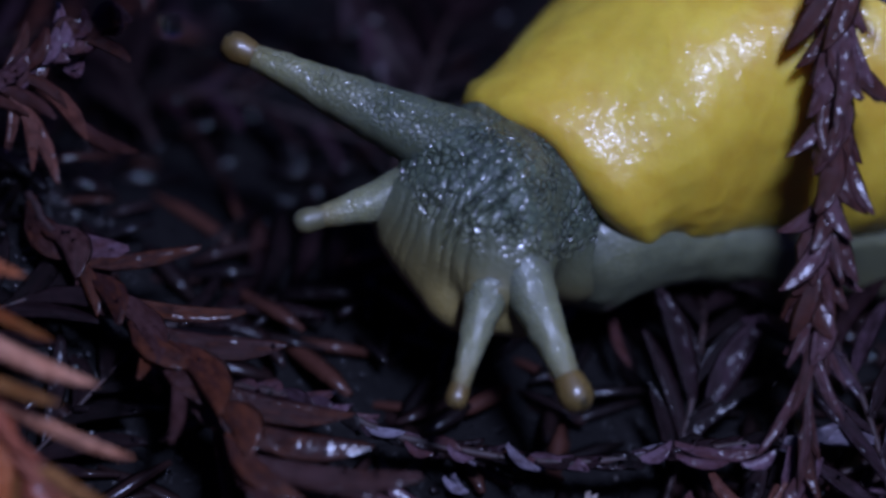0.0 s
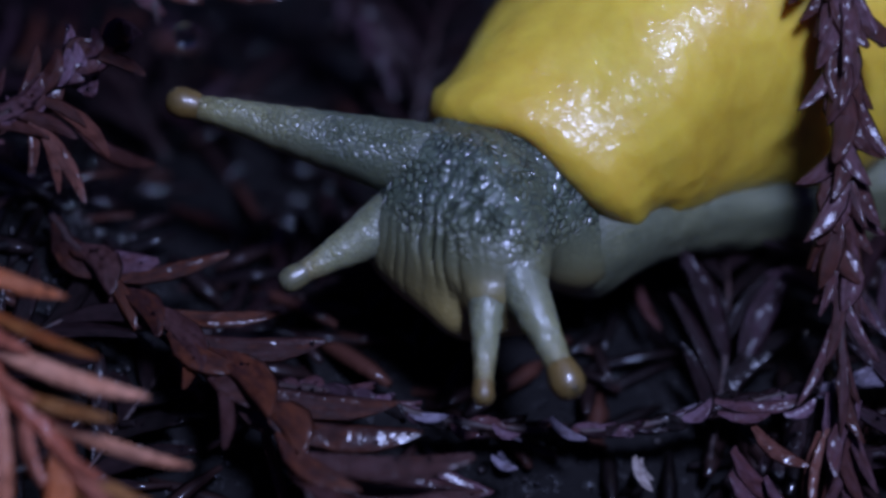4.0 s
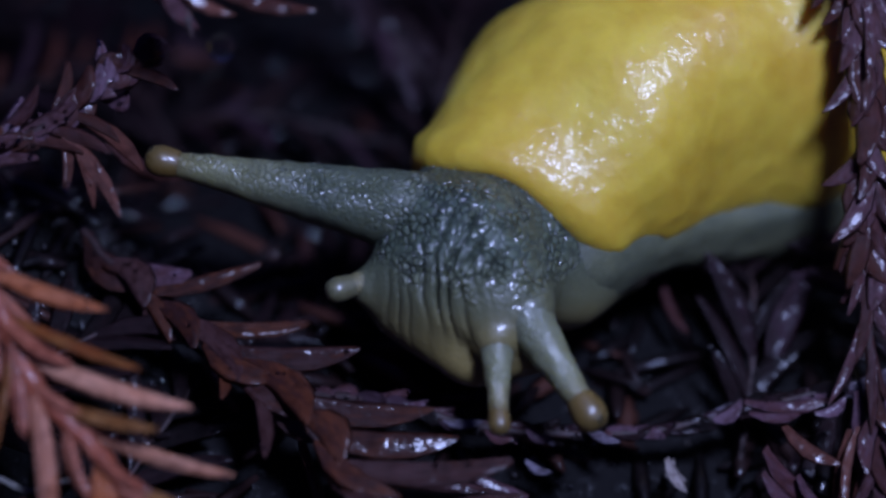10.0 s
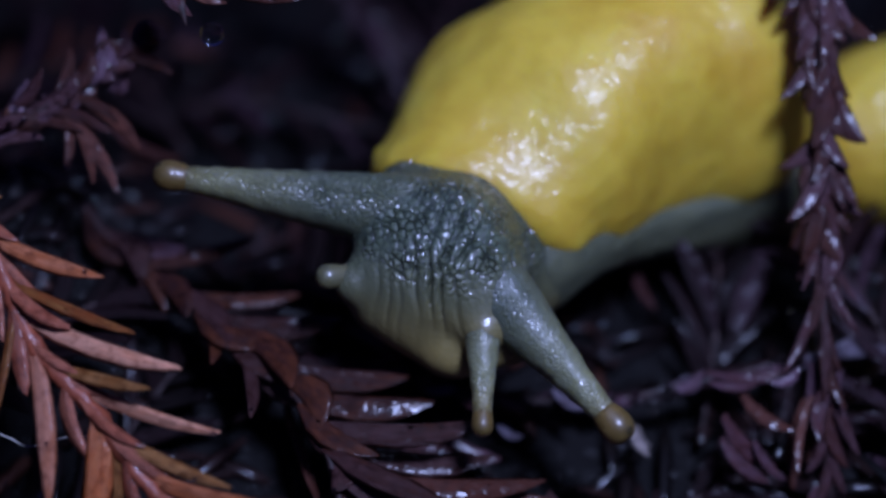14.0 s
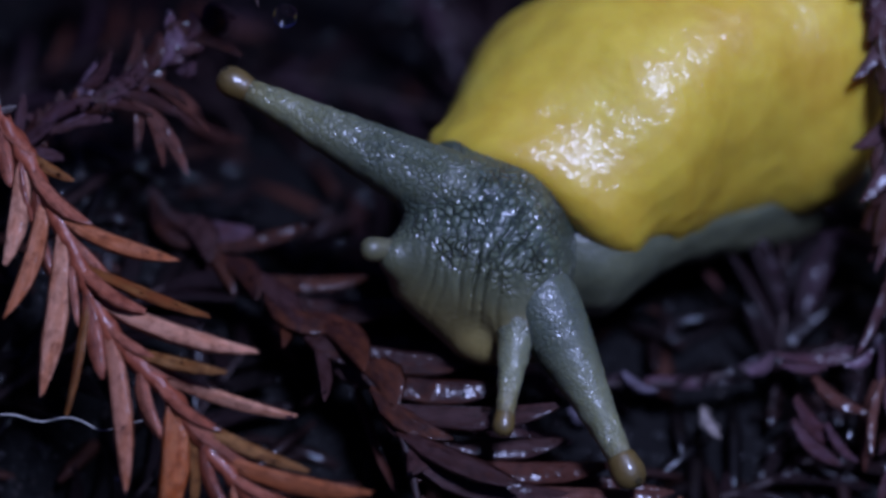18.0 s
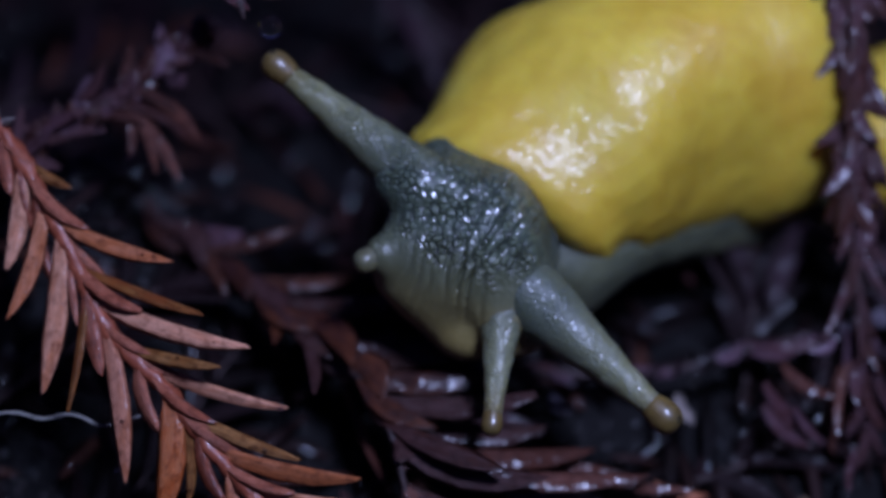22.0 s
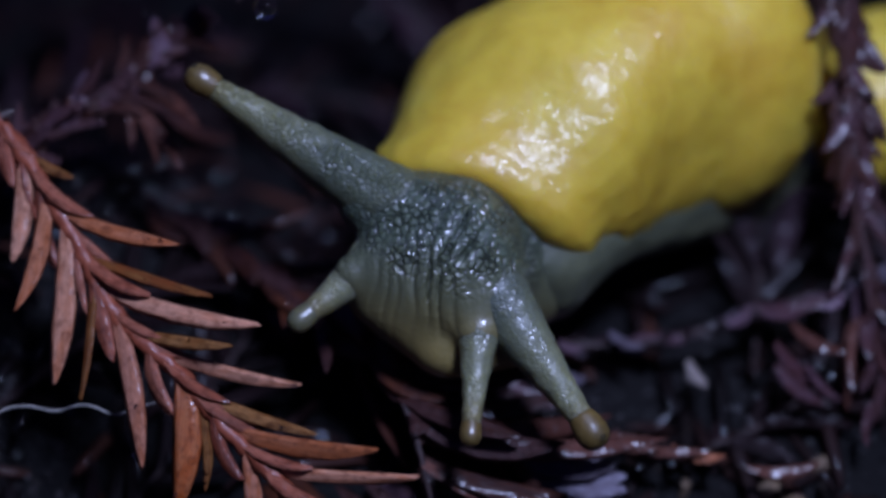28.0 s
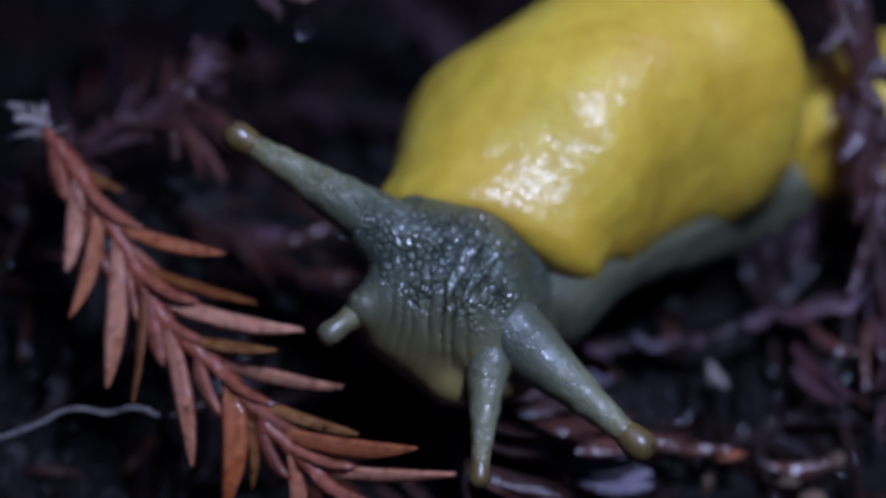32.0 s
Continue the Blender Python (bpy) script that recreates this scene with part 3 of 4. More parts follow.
# the wet twig under the head and the litter behind
frond([(-2.0, 0.3, 0.1), (-0.99, 0.13, 0.18), (0.0, -0.03, 0.0), (1.32, -0.04, -0.04), (2.34, 0.11, 0.1), (3.26, 0.23, 0.3), (4.6, 0.6, 0.2), (6.0, 1.2, -0.2)], (0, -0.5, 0.85),
      regular(7.4, 0.11, 0.45, 11, 0.15, 13, ragged=0.9) + [(5.3, 0.7, 9, 0.2, PALE), (5.6, 0.8, -8, 0.2, PALE), (3.9, 0.5, 14, 0.15, PALE), (2.2, 0.5, -10, 0.14, PALE), (1.6, 0.4, 12, 0.12, PALE)], [DUSK, VIOLET, SHADE], BARK, "wet twig with close needles lying under the slug's head", (0.045, 0.03), 13)


def laid(x, y, heading, length, mat, bark, label, seed, rise=0.4, gap=0.2, needle=1.1, width=0.2, bow=0.2):
    """A frond lying on the litter from (x, y), along a heading in degrees."""
    c, s = math.cos(radians(heading)), math.sin(radians(heading))
    pts = []
    for k in range(6):
        u = k / 5
        px, py = x + c * length * u - s * bow * length * u * u, y + s * length * u + c * bow * length * u * u
        pts.append((px, py, ground_height(px, py) + 0.1 + rise * math.sin(math.pi * (0.1 + 0.8 * u))))
    return frond(pts, (0.05, -0.25, 0.95), regular(length, gap, needle, 42, width, seed), mat, bark, label, (0.035, 0.02), seed)


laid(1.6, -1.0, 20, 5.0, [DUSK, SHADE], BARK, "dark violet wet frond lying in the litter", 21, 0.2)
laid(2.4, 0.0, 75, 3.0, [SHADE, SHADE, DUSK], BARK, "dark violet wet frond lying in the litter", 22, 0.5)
laid(0.8, -2.6, 160, 4.0, PLUM, BARK, "dark plum frond lying low in the litter", 23, 0.2)
laid(4.6, -1.2, 100, 5.0, DUSK, BARK, "dark violet wet frond lying in the litter", 24, 0.7)
laid(3.4, -0.5, 45, 3.0, [SCALY, VIOLET], BARK, "violet wet frond lying beside the hanging frond", 31, 0.0, 0.3, 0.8, 0.13)
laid(3.9, 0.3, 20, 3.0, SCALY, BARK, "violet-brown frond lying beside the hanging frond", 32, 0.6, 0.2, 0.9, 0.2)
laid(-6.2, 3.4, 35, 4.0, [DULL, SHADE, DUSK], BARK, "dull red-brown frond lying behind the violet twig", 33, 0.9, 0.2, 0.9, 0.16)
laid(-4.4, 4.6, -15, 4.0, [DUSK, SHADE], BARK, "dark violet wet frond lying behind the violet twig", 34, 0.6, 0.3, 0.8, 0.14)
# These fronds carry the hollow's shade in their SHADE colour.
laid(-0.6, 3.6, 75, 5.0, SHADE, BARK, "wet frond lying in the litter, its shade put into the colour", 25, 1.5)
laid(-3.2, 3.6, 120, 4.0, SHADE, BARK, "wet frond lying in the litter, its shade put into the colour", 26, 1.0)
laid(-5.5, -0.6, 20, 3.0, SHADE, BARK, "wet frond lying in the litter, its shade put into the colour", 27, 0.4)
laid(-5.2, -2.6, 40, 4.0, SHADE, BARK, "wet frond lying in the litter, its shade put into the colour", 29, 0.2)
laid(-2.6, 0.8, 30, 3.0, SHADE, BARK, "wet frond lying in the litter, its shade put into the colour", 30, 0.1)


def build_litter():
    """Loose needles strewn over the soil, too many to count."""
    rng = random.Random(77)
    verts, faces = [], []
    for _ in range(1500):
        x, y = rng.uniform(-9, 9), rng.uniform(-5, 9)
        a, tilt = rng.uniform(0, 6.28), rng.uniform(-0.35, 0.35)
        L, w = rng.uniform(0.5, 1.4), rng.uniform(0.06, 0.12)
        z = ground_height(x, y) + rng.uniform(0.02, 0.25)
        d = Vector((math.cos(a) * math.cos(tilt), math.sin(a) * math.cos(tilt), math.sin(tilt)))
        side = d.cross(Vector((0, 0, 1))).normalized()
        up = side.cross(d)
        n0 = len(verts)
        p = Vector((x, y, z))
        for u, k in ((-0.5, 0.3), (-0.2, 1.0), (0.2, 0.9), (0.45, 0.4)):
            c = p + d * (u * L) - up * (0.25 * L * u * u)
            for sw, uw in ((-1, 0), (0, 0.35), (1, 0), (0, -0.35)):
                verts.append((c + side * (sw * w * k) + up * (uw * w)) * CM)
        for i in range(3):
            for k in range(4):
                j = (k + 1) % 4
                faces.append((n0 + i * 4 + k, n0 + i * 4 + j, n0 + i * 4 + 4 + j, n0 + i * 4 + 4 + k))
        faces += [(n0 + 3, n0 + 2, n0 + 1, n0), (n0 + 12, n0 + 13, n0 + 14, n0 + 15)]
    mat, nodes, links, p = material("litter_needles")
    geo = nodes.new("ShaderNodeNewGeometry")
    # Most needles are near-black, with the shade between them in their colour.
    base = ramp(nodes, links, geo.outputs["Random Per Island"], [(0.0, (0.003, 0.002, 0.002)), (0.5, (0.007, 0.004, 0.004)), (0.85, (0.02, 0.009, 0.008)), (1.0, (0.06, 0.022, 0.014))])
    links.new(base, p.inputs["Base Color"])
    links.new(bump(nodes, links, noise_tex(nodes, links, 1200.0, 3.0), 0.5, 0.0003), p.inputs["Normal"])
    wet(p, 0.6, 0.5, 0.12)
    p.inputs["Specular IOR Level"].default_value = 0.1
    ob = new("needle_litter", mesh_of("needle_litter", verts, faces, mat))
    tagged(ob, "wet dead brown conifer needles strewn over the soil", "litter", kind="stuff")


build_litter()

# ---- small things ----
def fibre(points, radius, label):
    path = smooth_path([Vector(p) for p in points], 40)
    verts, faces = tube(path, [radius] * len(path), 6, 0.3, 2)
    ob = new("root_fibre", mesh_of("root_fibre", verts, faces, FIBRE))
    tagged(ob, label, "fibre")


fibre([(-5.7, -1.5, 0.45), (-5.12, -1.4, 0.59), (-4.93, -1.33, 0.66), (-4.71, -1.31, 0.66), (-4.48, -1.33, 0.6), (-4.25, -1.31, 0.64), (-4.08, -1.38, 0.66), (-3.91, -1.4, 0.57), (-3.68, -1.34, 0.6), (-3.47, -1.35, 0.66), (-3.0, -1.3, 0.6)], 0.0075, "thin pale root fibre lying across the rust frond")


def crumbs():
    """Small wet crumbs of soil and bark between the needles."""
    rng = random.Random(5)
    verts, faces = [], []
    spots = [(-4.2, 1.3, 0.5, 110), (-5.4, -1.0, 0.7, 320), (-3.2, 0.4, 0.8, 50), (-5.2, 0.6, 0.6, 120), (-2.6, 5.0, 0.6, 20), (-4.6, 3.6, 0.8, 25), (-1.0, -1.6, 0.6, 60), (2.2, -1.3, 0.9, 70), (0.8, -0.9, 0.8, 30), (-4.0, 2.0, 0.35, 260)]
    for sx, sy, spread, n in spots:
        for _ in range(n):
            x, y = rng.gauss(sx, spread), rng.gauss(sy, spread)
            r = rng.uniform(0.015, 0.055)
            c = Vector((x, y, ground_height(x, y) + r * 0.5))
            n0 = len(verts)
            for i in range(5):
                a = math.pi * i / 4
                for k in range(6):
                    b = math.pi * k / 3 + i * 0.4
                    q = Vector((math.sin(a) * math.cos(b), math.sin(a) * math.sin(b), 0.8 * math.cos(a))) * r * rng.uniform(0.75, 1.2)
                    verts.append((c + q) * CM)
            for i in range(4):
                for k in range(6):
                    j = (k + 1) % 6
                    faces.append((n0 + i * 6 + k, n0 + i * 6 + 6 + k, n0 + i * 6 + 6 + j, n0 + i * 6 + j))
    mat, nodes, links, p = material("wet_crumbs")
    geo = nodes.new("ShaderNodeNewGeometry")
    links.new(ramp(nodes, links, geo.outputs["Random Per Island"], [(0.0, (0.004, 0.003, 0.004)), (0.8, (0.012, 0.008, 0.008)), (1.0, (0.04, 0.028, 0.022))]), p.inputs["Base Color"])
    links.new(bump(nodes, links, noise_tex(nodes, links, 1500.0, 3.0), 0.6, 0.0003), p.inputs["Normal"])
    wet(p, 0.35, 1.0, 0.08)
    tagged(new("soil_crumbs", mesh_of("soil_crumbs", verts, faces, mat)), "small wet crumbs of black soil and bark", "soil", kind="stuff")


crumbs()


def chip(at, size, turn, seed):
    """A flake of decayed wood, lying on the soil."""
    rng = random.Random(seed)
    n = 11
    top, low = [], []
    for k in range(n):
        a = 2 * math.pi * k / n
        r = size * rng.uniform(0.7, 1.15)
        x, y = r * math.cos(a) * 1.7, r * math.sin(a) * 0.7
        top.append((x, y, 0.05 + rng.uniform(0, 0.05)))
        low.append((x * 0.95, y * 0.95, -0.08))
    verts = [cm(*v) for v in top + low] + [cm(0, 0, 0.14), cm(0, 0, -0.1)]
    faces = []
    for k in range(n):
        j = (k + 1) % n
        faces += [(k, j, 2 * n), (k, n + k, n + j, j), (n + j, n + k, 2 * n + 1)]
    ob = new("wood_chip", mesh_of("wood_chip", verts, faces, TAN, False))
    ob.matrix_world = pose(at[0] * CM, at[1] * CM, (ground_height(at[0], at[1]) + 0.06) * CM, rng.uniform(-12, 12), rng.uniform(-12, 12), turn)
    tagged(ob, "pale tan flake of decayed wood on the soil", "wood chip", "wood chips")


for k, (x, y, size, turn) in enumerate([(2.3, -1.35, 0.13, 30), (2.55, -1.6, 0.17, 100), (2.9, -1.1, 0.1, 10), (1.5, -1.3, 0.07, 60)]):
    chip((x, y), size, turn, 40 + k)

def dew():
    """Beads of water along the needles' edges, too many to count; added to give wet glints."""
    rng = random.Random(9)
    verts, faces = [], []
    for ob in [o for o in scene.objects if o.name.split(".")[0] == "needle"]:
        if ob.parent.location.y > 0.03 or rng.random() < 0.35:
            continue
        m = Matrix.Translation(ob.parent.location) @ ob.matrix_basis
        for _ in range(rng.choice((1, 1, 2, 3))):
            x = rng.choice((rng.uniform(0.3, 0.8), rng.uniform(0.85, 0.98)))
            side = rng.choice((-0.3, 0.0, 0.3))
            sway = ob.data.vertices[4 * 6 + 2].co
            c = m @ Vector((x, sway.y * 4 * (x - x * x) + side * (1 - x), sway.z * x + 0.12))
            r = rng.uniform(0.012, 0.03) * CM
            n0 = len(verts)
            for i in range(6):
                a = math.pi * i / 5
                for k in range(8):
                    b = math.pi * k / 4
                    verts.append(c + Vector((math.sin(a) * math.cos(b), math.sin(a) * math.sin(b), 0.7 * math.cos(a))) * r)
            for i in range(5):
                for k in range(8):
                    j = (k + 1) % 8
                    faces.append((n0 + i * 8 + k, n0 + i * 8 + 8 + k, n0 + i * 8 + 8 + j, n0 + i * 8 + j))
    tagged(new("dew_beads", mesh_of("dew_beads", verts, faces, WATER)), "tiny clear beads of water added to the dead needles for glints", "dew", kind="stuff")


dew()

# a broad pale wet leaf beside the head
loose = thing("fallen_leaf", "single pale violet wet needle lying flat on the soil", "leaf", at=(-0.15, -1.15, -0.5))
add_needle(loose, needle_set(PALE)[1], Vector((-0.15, -1.15, -0.5)), Vector((0.95, -0.5, -0.05)), Vector((0, -0.35, 0.95)), 1.15, 0.3, name="blade")

def fallen(base, tip, width, mat, label, bend=2):
    """A single loose leaf lying from base to tip (cm); also shapes stand-ins for glints."""
    a, b = Vector(base), Vector(tip)
    ob = thing("fallen_leaf", label, "leaf", "loose leaves beside the slug", at=base)
    add_needle(ob, needle_set(mat)[bend], a, b - a, Vector((0.05, -0.5, 0.85)), (b - a).length, width, name="blade")


fallen((3.27, 1.64, 0.62), (2.75, 0.66, 0.1), 0.32, DUSK, "broad violet-brown wet leaf leaning below the hanging frond")
# The twig's highlight, modelled as a violet leaf.
fallen((2.39, 0.15, 0.2), (3.2, 0.1, 0.3), 0.14, VIOLET, "violet highlight on the wet twig, shaped as a narrow leaf", 3)
fallen((2.5, -0.4, 0.15), (3.05, -0.62, -0.3), 0.2, VIOLET, "narrow violet wet leaf sloping into the soil", 0)
fallen((1.78, 1.8, 0.3), (1.98, 1.2, 0.1), 0.13, SCALY, "small violet leaf standing behind the eye stalk", 1)
fallen((3.4, 0.1, 0.4), (3.53, -0.55, -0.45), 0.17, VIOLET, "long violet leaf at the foot of the hanging frond", 5)
fallen((3.66, 0.0, 0.4), (3.66, -0.5, -0.2), 0.12, VIOLET, "thin violet leaf at the foot of the hanging frond", 3)
fallen((3.3, -0.2, 0.2), (3.2, -0.75, -0.5), 0.12, DULL, "thin red-brown leaf at the foot of the hanging frond", 1)
fallen((2.2, 1.9, -0.05), (3.25, 1.66, -0.05), 0.34, DUSK, "dark blue-violet leaf lying in the slug's shade", 3)

fallen((-0.76, -0.54, 0.10), (0.28, -0.80, -0.10), 0.25, SCALY, "violet-brown leaf lying under the short feeler", 3)
fallen((-1.56, -0.17, 0.30), (-0.64, -1.08, 0.10), 0.30, SCALY, "broad violet-brown leaf of the wet frond", 3)
fallen((-1.77, -0.12, 0.25), (-1.22, -1.56, -0.20), 0.11, DULL, "thin red-brown leaf lying over the wet frond", 1)
fallen((-0.56, -0.82, -0.15), (0.57, -1.07, -0.25), 0.22, VIOLET, "violet wet leaf lying under the slug's chin", 3)
fallen((0.64, -1.17, -0.30), (1.72, -1.41, -0.30), 0.13, DULL, "thin red-brown leaf on the wet soil", 3)
fallen((0.46, -1.06, -0.25), (1.31, -1.21, -0.30), 0.12, DULL, "thin red-brown leaf on the wet soil", 0)
fallen((-0.45, -0.93, -0.10), (-0.18, -1.83, -0.40), 0.12, DULL, "thin red-brown leaf on the wet soil", 1)
fallen((-0.29, -1.28, -0.20), (0.12, -1.82, -0.40), 0.12, DULL, "thin red-brown leaf on the wet soil", 4)
fallen((0.58, -1.27, -0.45), (0.87, -1.56, -0.50), 0.28, PALE, "pale violet wet leaf lying flat on the soil", 1)
fallen((-1.53, -1.23, -0.60), (-1.12, -1.40, -0.70), 0.20, VIOLET, "violet wet leaf lying flat on the soil", 1)
# Violet and pale scraps stand in for glints along the wet twig and soil.
fallen((-0.03, -0.17, 0.12), (0.24, -0.26, 0.10), 0.10, VIOLET, "violet glint on the wet twig, shaped as a small scrap", 3)
fallen((0.35, -0.16, 0.12), (0.61, -0.25, 0.10), 0.10, VIOLET, "violet glint on the wet twig, shaped as a small scrap", 3)
fallen((0.88, -0.05, 0.12), (1.20, -0.31, 0.10), 0.12, PALE, "pale violet glint on the wet twig, shaped as a small scrap", 1)
fallen((0.35, -0.34, -0.10), (0.59, -0.50, -0.10), 0.10, PALE, "pale glint on the wet soil, shaped as a small scrap", 1)
fallen((1.65, -0.30, -0.10), (1.80, -0.65, -0.15), 0.12, FRAY, "small grey scrap on the wet soil", 2)
fallen((2.37, -0.15, 0.35), (2.87, -0.08, 0.30), 0.11, VIOLET, "narrow violet wet leaf on the litter", 3)
fallen((2.92, -0.31, 0.50), (3.20, -0.18, 0.60), 0.12, VIOLET, "small violet wet leaf beside the hanging frond", 3)
fallen((2.79, -0.59, 0.00), (3.09, -0.82, -0.30), 0.12, VIOLET, "small violet wet leaf beside the hanging frond", 1)
fallen((3.59, -0.13, 0.40), (3.39, -0.72, 0.10), 0.17, VIOLET, "violet wet leaf at the foot of the hanging frond", 3)
fallen((3.36, -0.97, -0.20), (3.27, -1.29, -0.50), 0.1, VIOLET, "violet wet leaf sloping into the soil", 1)
fallen((3.35, -0.27, 0.30), (3.18, -0.95, -0.10), 0.1, DULL, "thin red-brown leaf at the foot of the hanging frond", 3)
fallen((2.70, -0.13, 0.20), (3.20, -0.55, 0.10), 0.16, DULL, "red-brown leaf at the foot of the hanging frond", 3)
# Pale scraps here are soil glints given as leaf colour.
fallen((1.02, 0.10, -0.20), (1.32, 0.19, -0.20), 0.13, PALE, "pale glint on the wet soil, shaped as a small scrap", 3)
fallen((1.75, -0.04, -0.40), (1.86, -0.30, -0.40), 0.14, FRAY, "small grey scrap on the wet soil", 3)
fallen((0.43, -0.01, -0.40), (0.59, -0.23, -0.40), 0.14, PALE, "pale glint on the wet soil, shaped as a small scrap", 1)
fallen((-0.20, -1.33, -0.3), (0.85, -1.46, -0.34), 0.22, PALE, "long pale violet wet leaf lying flat on the soil", 3)
fallen((-0.24, -0.80, -0.20), (0.81, -1.16, -0.30), 0.20, DULL, "long red-brown leaf lying under the slug's chin", 3)
fallen((-0.17, -0.40, -0.15), (0.39, -0.58, -0.30), 0.20, VIOLET, "violet-brown leaf lying under the short feeler", 0)
fallen((1.36, -1.23, -0.40), (1.87, -1.39, -0.40), 0.13, RUST, "thin rust-brown leaf on the wet soil", 3)
fallen((0.83, -0.94, -0.40), (1.36, -1.32, -0.50), 0.18, PLUM, "dark plum leaf on the wet soil", 3)
fallen((2.05, -1.49, -0.48), (2.77, -1.47, -0.48), 0.16, DULL, "red-brown leaf beside the wood flakes", 3)
fallen((2.48, -0.56, 0.00), (2.96, -0.84, -0.30), 0.16, VIOLET, "narrow violet wet leaf on the wet soil", 0)


def droplet(at, radius):
    verts, faces = [], []
    n, m = 20, 12
    for i in range(m + 1):
        a = math.pi * i / m
        for k in range(n):
            b = 2 * math.pi * k / n
            verts.append(cm(at[0] + radius * math.sin(a) * math.cos(b), at[1] + radius * math.sin(a) * math.sin(b), at[2] + radius * math.cos(a)))
    for i in range(m):
        for k in range(n):
            j = (k + 1) % n
            faces.append((i * n + k, (i + 1) * n + k, (i + 1) * n + j, i * n + j))
    ob = new("water_drop", mesh_of("water_drop", verts, faces, WATER))
    tagged(ob, "round clear water drop hanging on a dark twig", "drop")


droplet((-2.31, 0.89, 3.52), 0.11)

# ---- the slug ----
slug = thing("banana_slug", "wet yellow banana slug with a grey-green head, creeping over dead fronds", "slug")
HEART = Vector((-0.184, 0.400, 1.321))
PIVOT = Vector((1.2, 2.2, 0.0))
# right, up and towards the viewer's side of the head, in world axes
VIEW = Matrix(((1, 0, 0), (0, 0.629, -0.777), (0, 0.777, 0.629)))

SPINE = [(0.05, 0.75, 0.95), (0.6, 1.4, 1.1), (1.4, 2.15, 1.07), (2.6, 2.75, 0.95), (3.9, 3.1, 0.85), (6.0, 3.4, 0.9), (8.5, 3.5, 0.75), (11.0, 3.2, 0.4), (12.6, 2.9, 0.0)]


def spine_frames(points, n):
    path = smooth_path([Vector(p) for p in points], n)
    out = []
    for i, p in enumerate(path):
        t = (path[min(i + 1, n - 1)] - path[max(i - 1, 0)]).normalized()
        side = t.cross(Vector((0, 0, 1))).normalized()
        out.append((p, t, side, side.cross(t)))
    return out


def lofted(name, frames, outline, mat, sides, relief):
    """A closed skin: outline(u, a) gives the offset across and up, in cm, at u along and angle a; relief adds bumps along the normal."""
    verts, faces = [], []
    n = len(frames)
    for i, (p, t, side, up) in enumerate(frames):
        u = i / (n - 1)
        for k in range(sides):
            a = 2 * math.pi * k / sides
            across, height, ahead = outline(u, a)
            d = side * across + up * height
            q = p + d + t * ahead
            verts.append((q + d.normalized() * relief(q, u, a)) * CM)
    for i in range(n - 1):
        for k in range(sides):
            j = (k + 1) % sides
            faces.append((i * sides + k, (i + 1) * sides + k, (i + 1) * sides + j, i * sides + j))
    faces.append(tuple(range(sides)))
    faces.append(tuple((n - 1) * sides + k for k in range(sides))[::-1])
    return mesh_of(name, verts, faces, mat)


def along(u, table):
    """A smooth curve through the table's values."""
    xs, ys = [r[0] for r in table], [r[1] for r in table]
    slopes = [(ys[min(i + 1, len(ys) - 1)] - ys[max(i - 1, 0)]) / (xs[min(i + 1, len(xs) - 1)] - xs[max(i - 1, 0)]) for i in range(len(xs))]
    for i in range(len(xs) - 1):
        if u <= xs[i + 1]:
            h = xs[i + 1] - xs[i]
            w = (u - xs[i]) / h
            return (ys[i] * (1 + 2 * w) * (1 - w) ** 2 + slopes[i] * h * w * (1 - w) ** 2
                    + ys[i + 1] * w * w * (3 - 2 * w) + slopes[i + 1] * h * w * w * (w - 1))
    return ys[-1]


def foot_outline(u, a):
    w = along(u, [(0, 0.2), (0.03, 0.55), (0.06, 0.8), (0.13, 0.92), (0.25, 0.93), (0.36, 0.88), (0.46, 0.64), (0.75, 0.42), (1, 0.05)])
    low = along(u, [(0, 0.2), (0.03, 0.5), (0.07, 0.66), (0.15, 0.52), (0.3, 0.7), (0.5, 0.95), (0.75, 0.8), (1, 0.05)])
    high = along(u, [(0, 0.2), (0.03, 0.45), (0.1, 0.65), (0.3, 0.35), (0.5, 0.3), (0.75, 0.25), (1, 0.05)])
    s, c = math.sin(a), math.cos(a)
    if s < 0:
        flare = 1 + 0.08 * max(0.0, -s - 0.2)
        return (w * flare * math.copysign(abs(c) ** 0.6, c), low * -(abs(s) ** 0.8), 0.0)
    return (w * c, high * s, 0.0)


def foot_relief(q, u, a):
    return 0.02 * noise.noise(q * 7) + 0.012 * noise.noise(q * 16)


part("foot", lofted("foot", spine_frames(SPINE, 120), foot_outline, FOOT_SKIN, 64, foot_relief), slug, "pale grey-green foot and flank")


# the mantle's front rim: its centre, and the way from there to its right edge and to its top
RIM = (Vector((0.118, 1.278, 1.545)), Vector((0.86, -0.45, -0.44)), Vector((0.085, -0.56, 0.69)))
MANTLE_SPINE = [(0.118, 1.278, 1.545), (0.85, 1.92, 1.62), (1.65, 2.55, 1.66), (2.55, 3.12, 1.56), (3.7, 3.65, 1.3)]


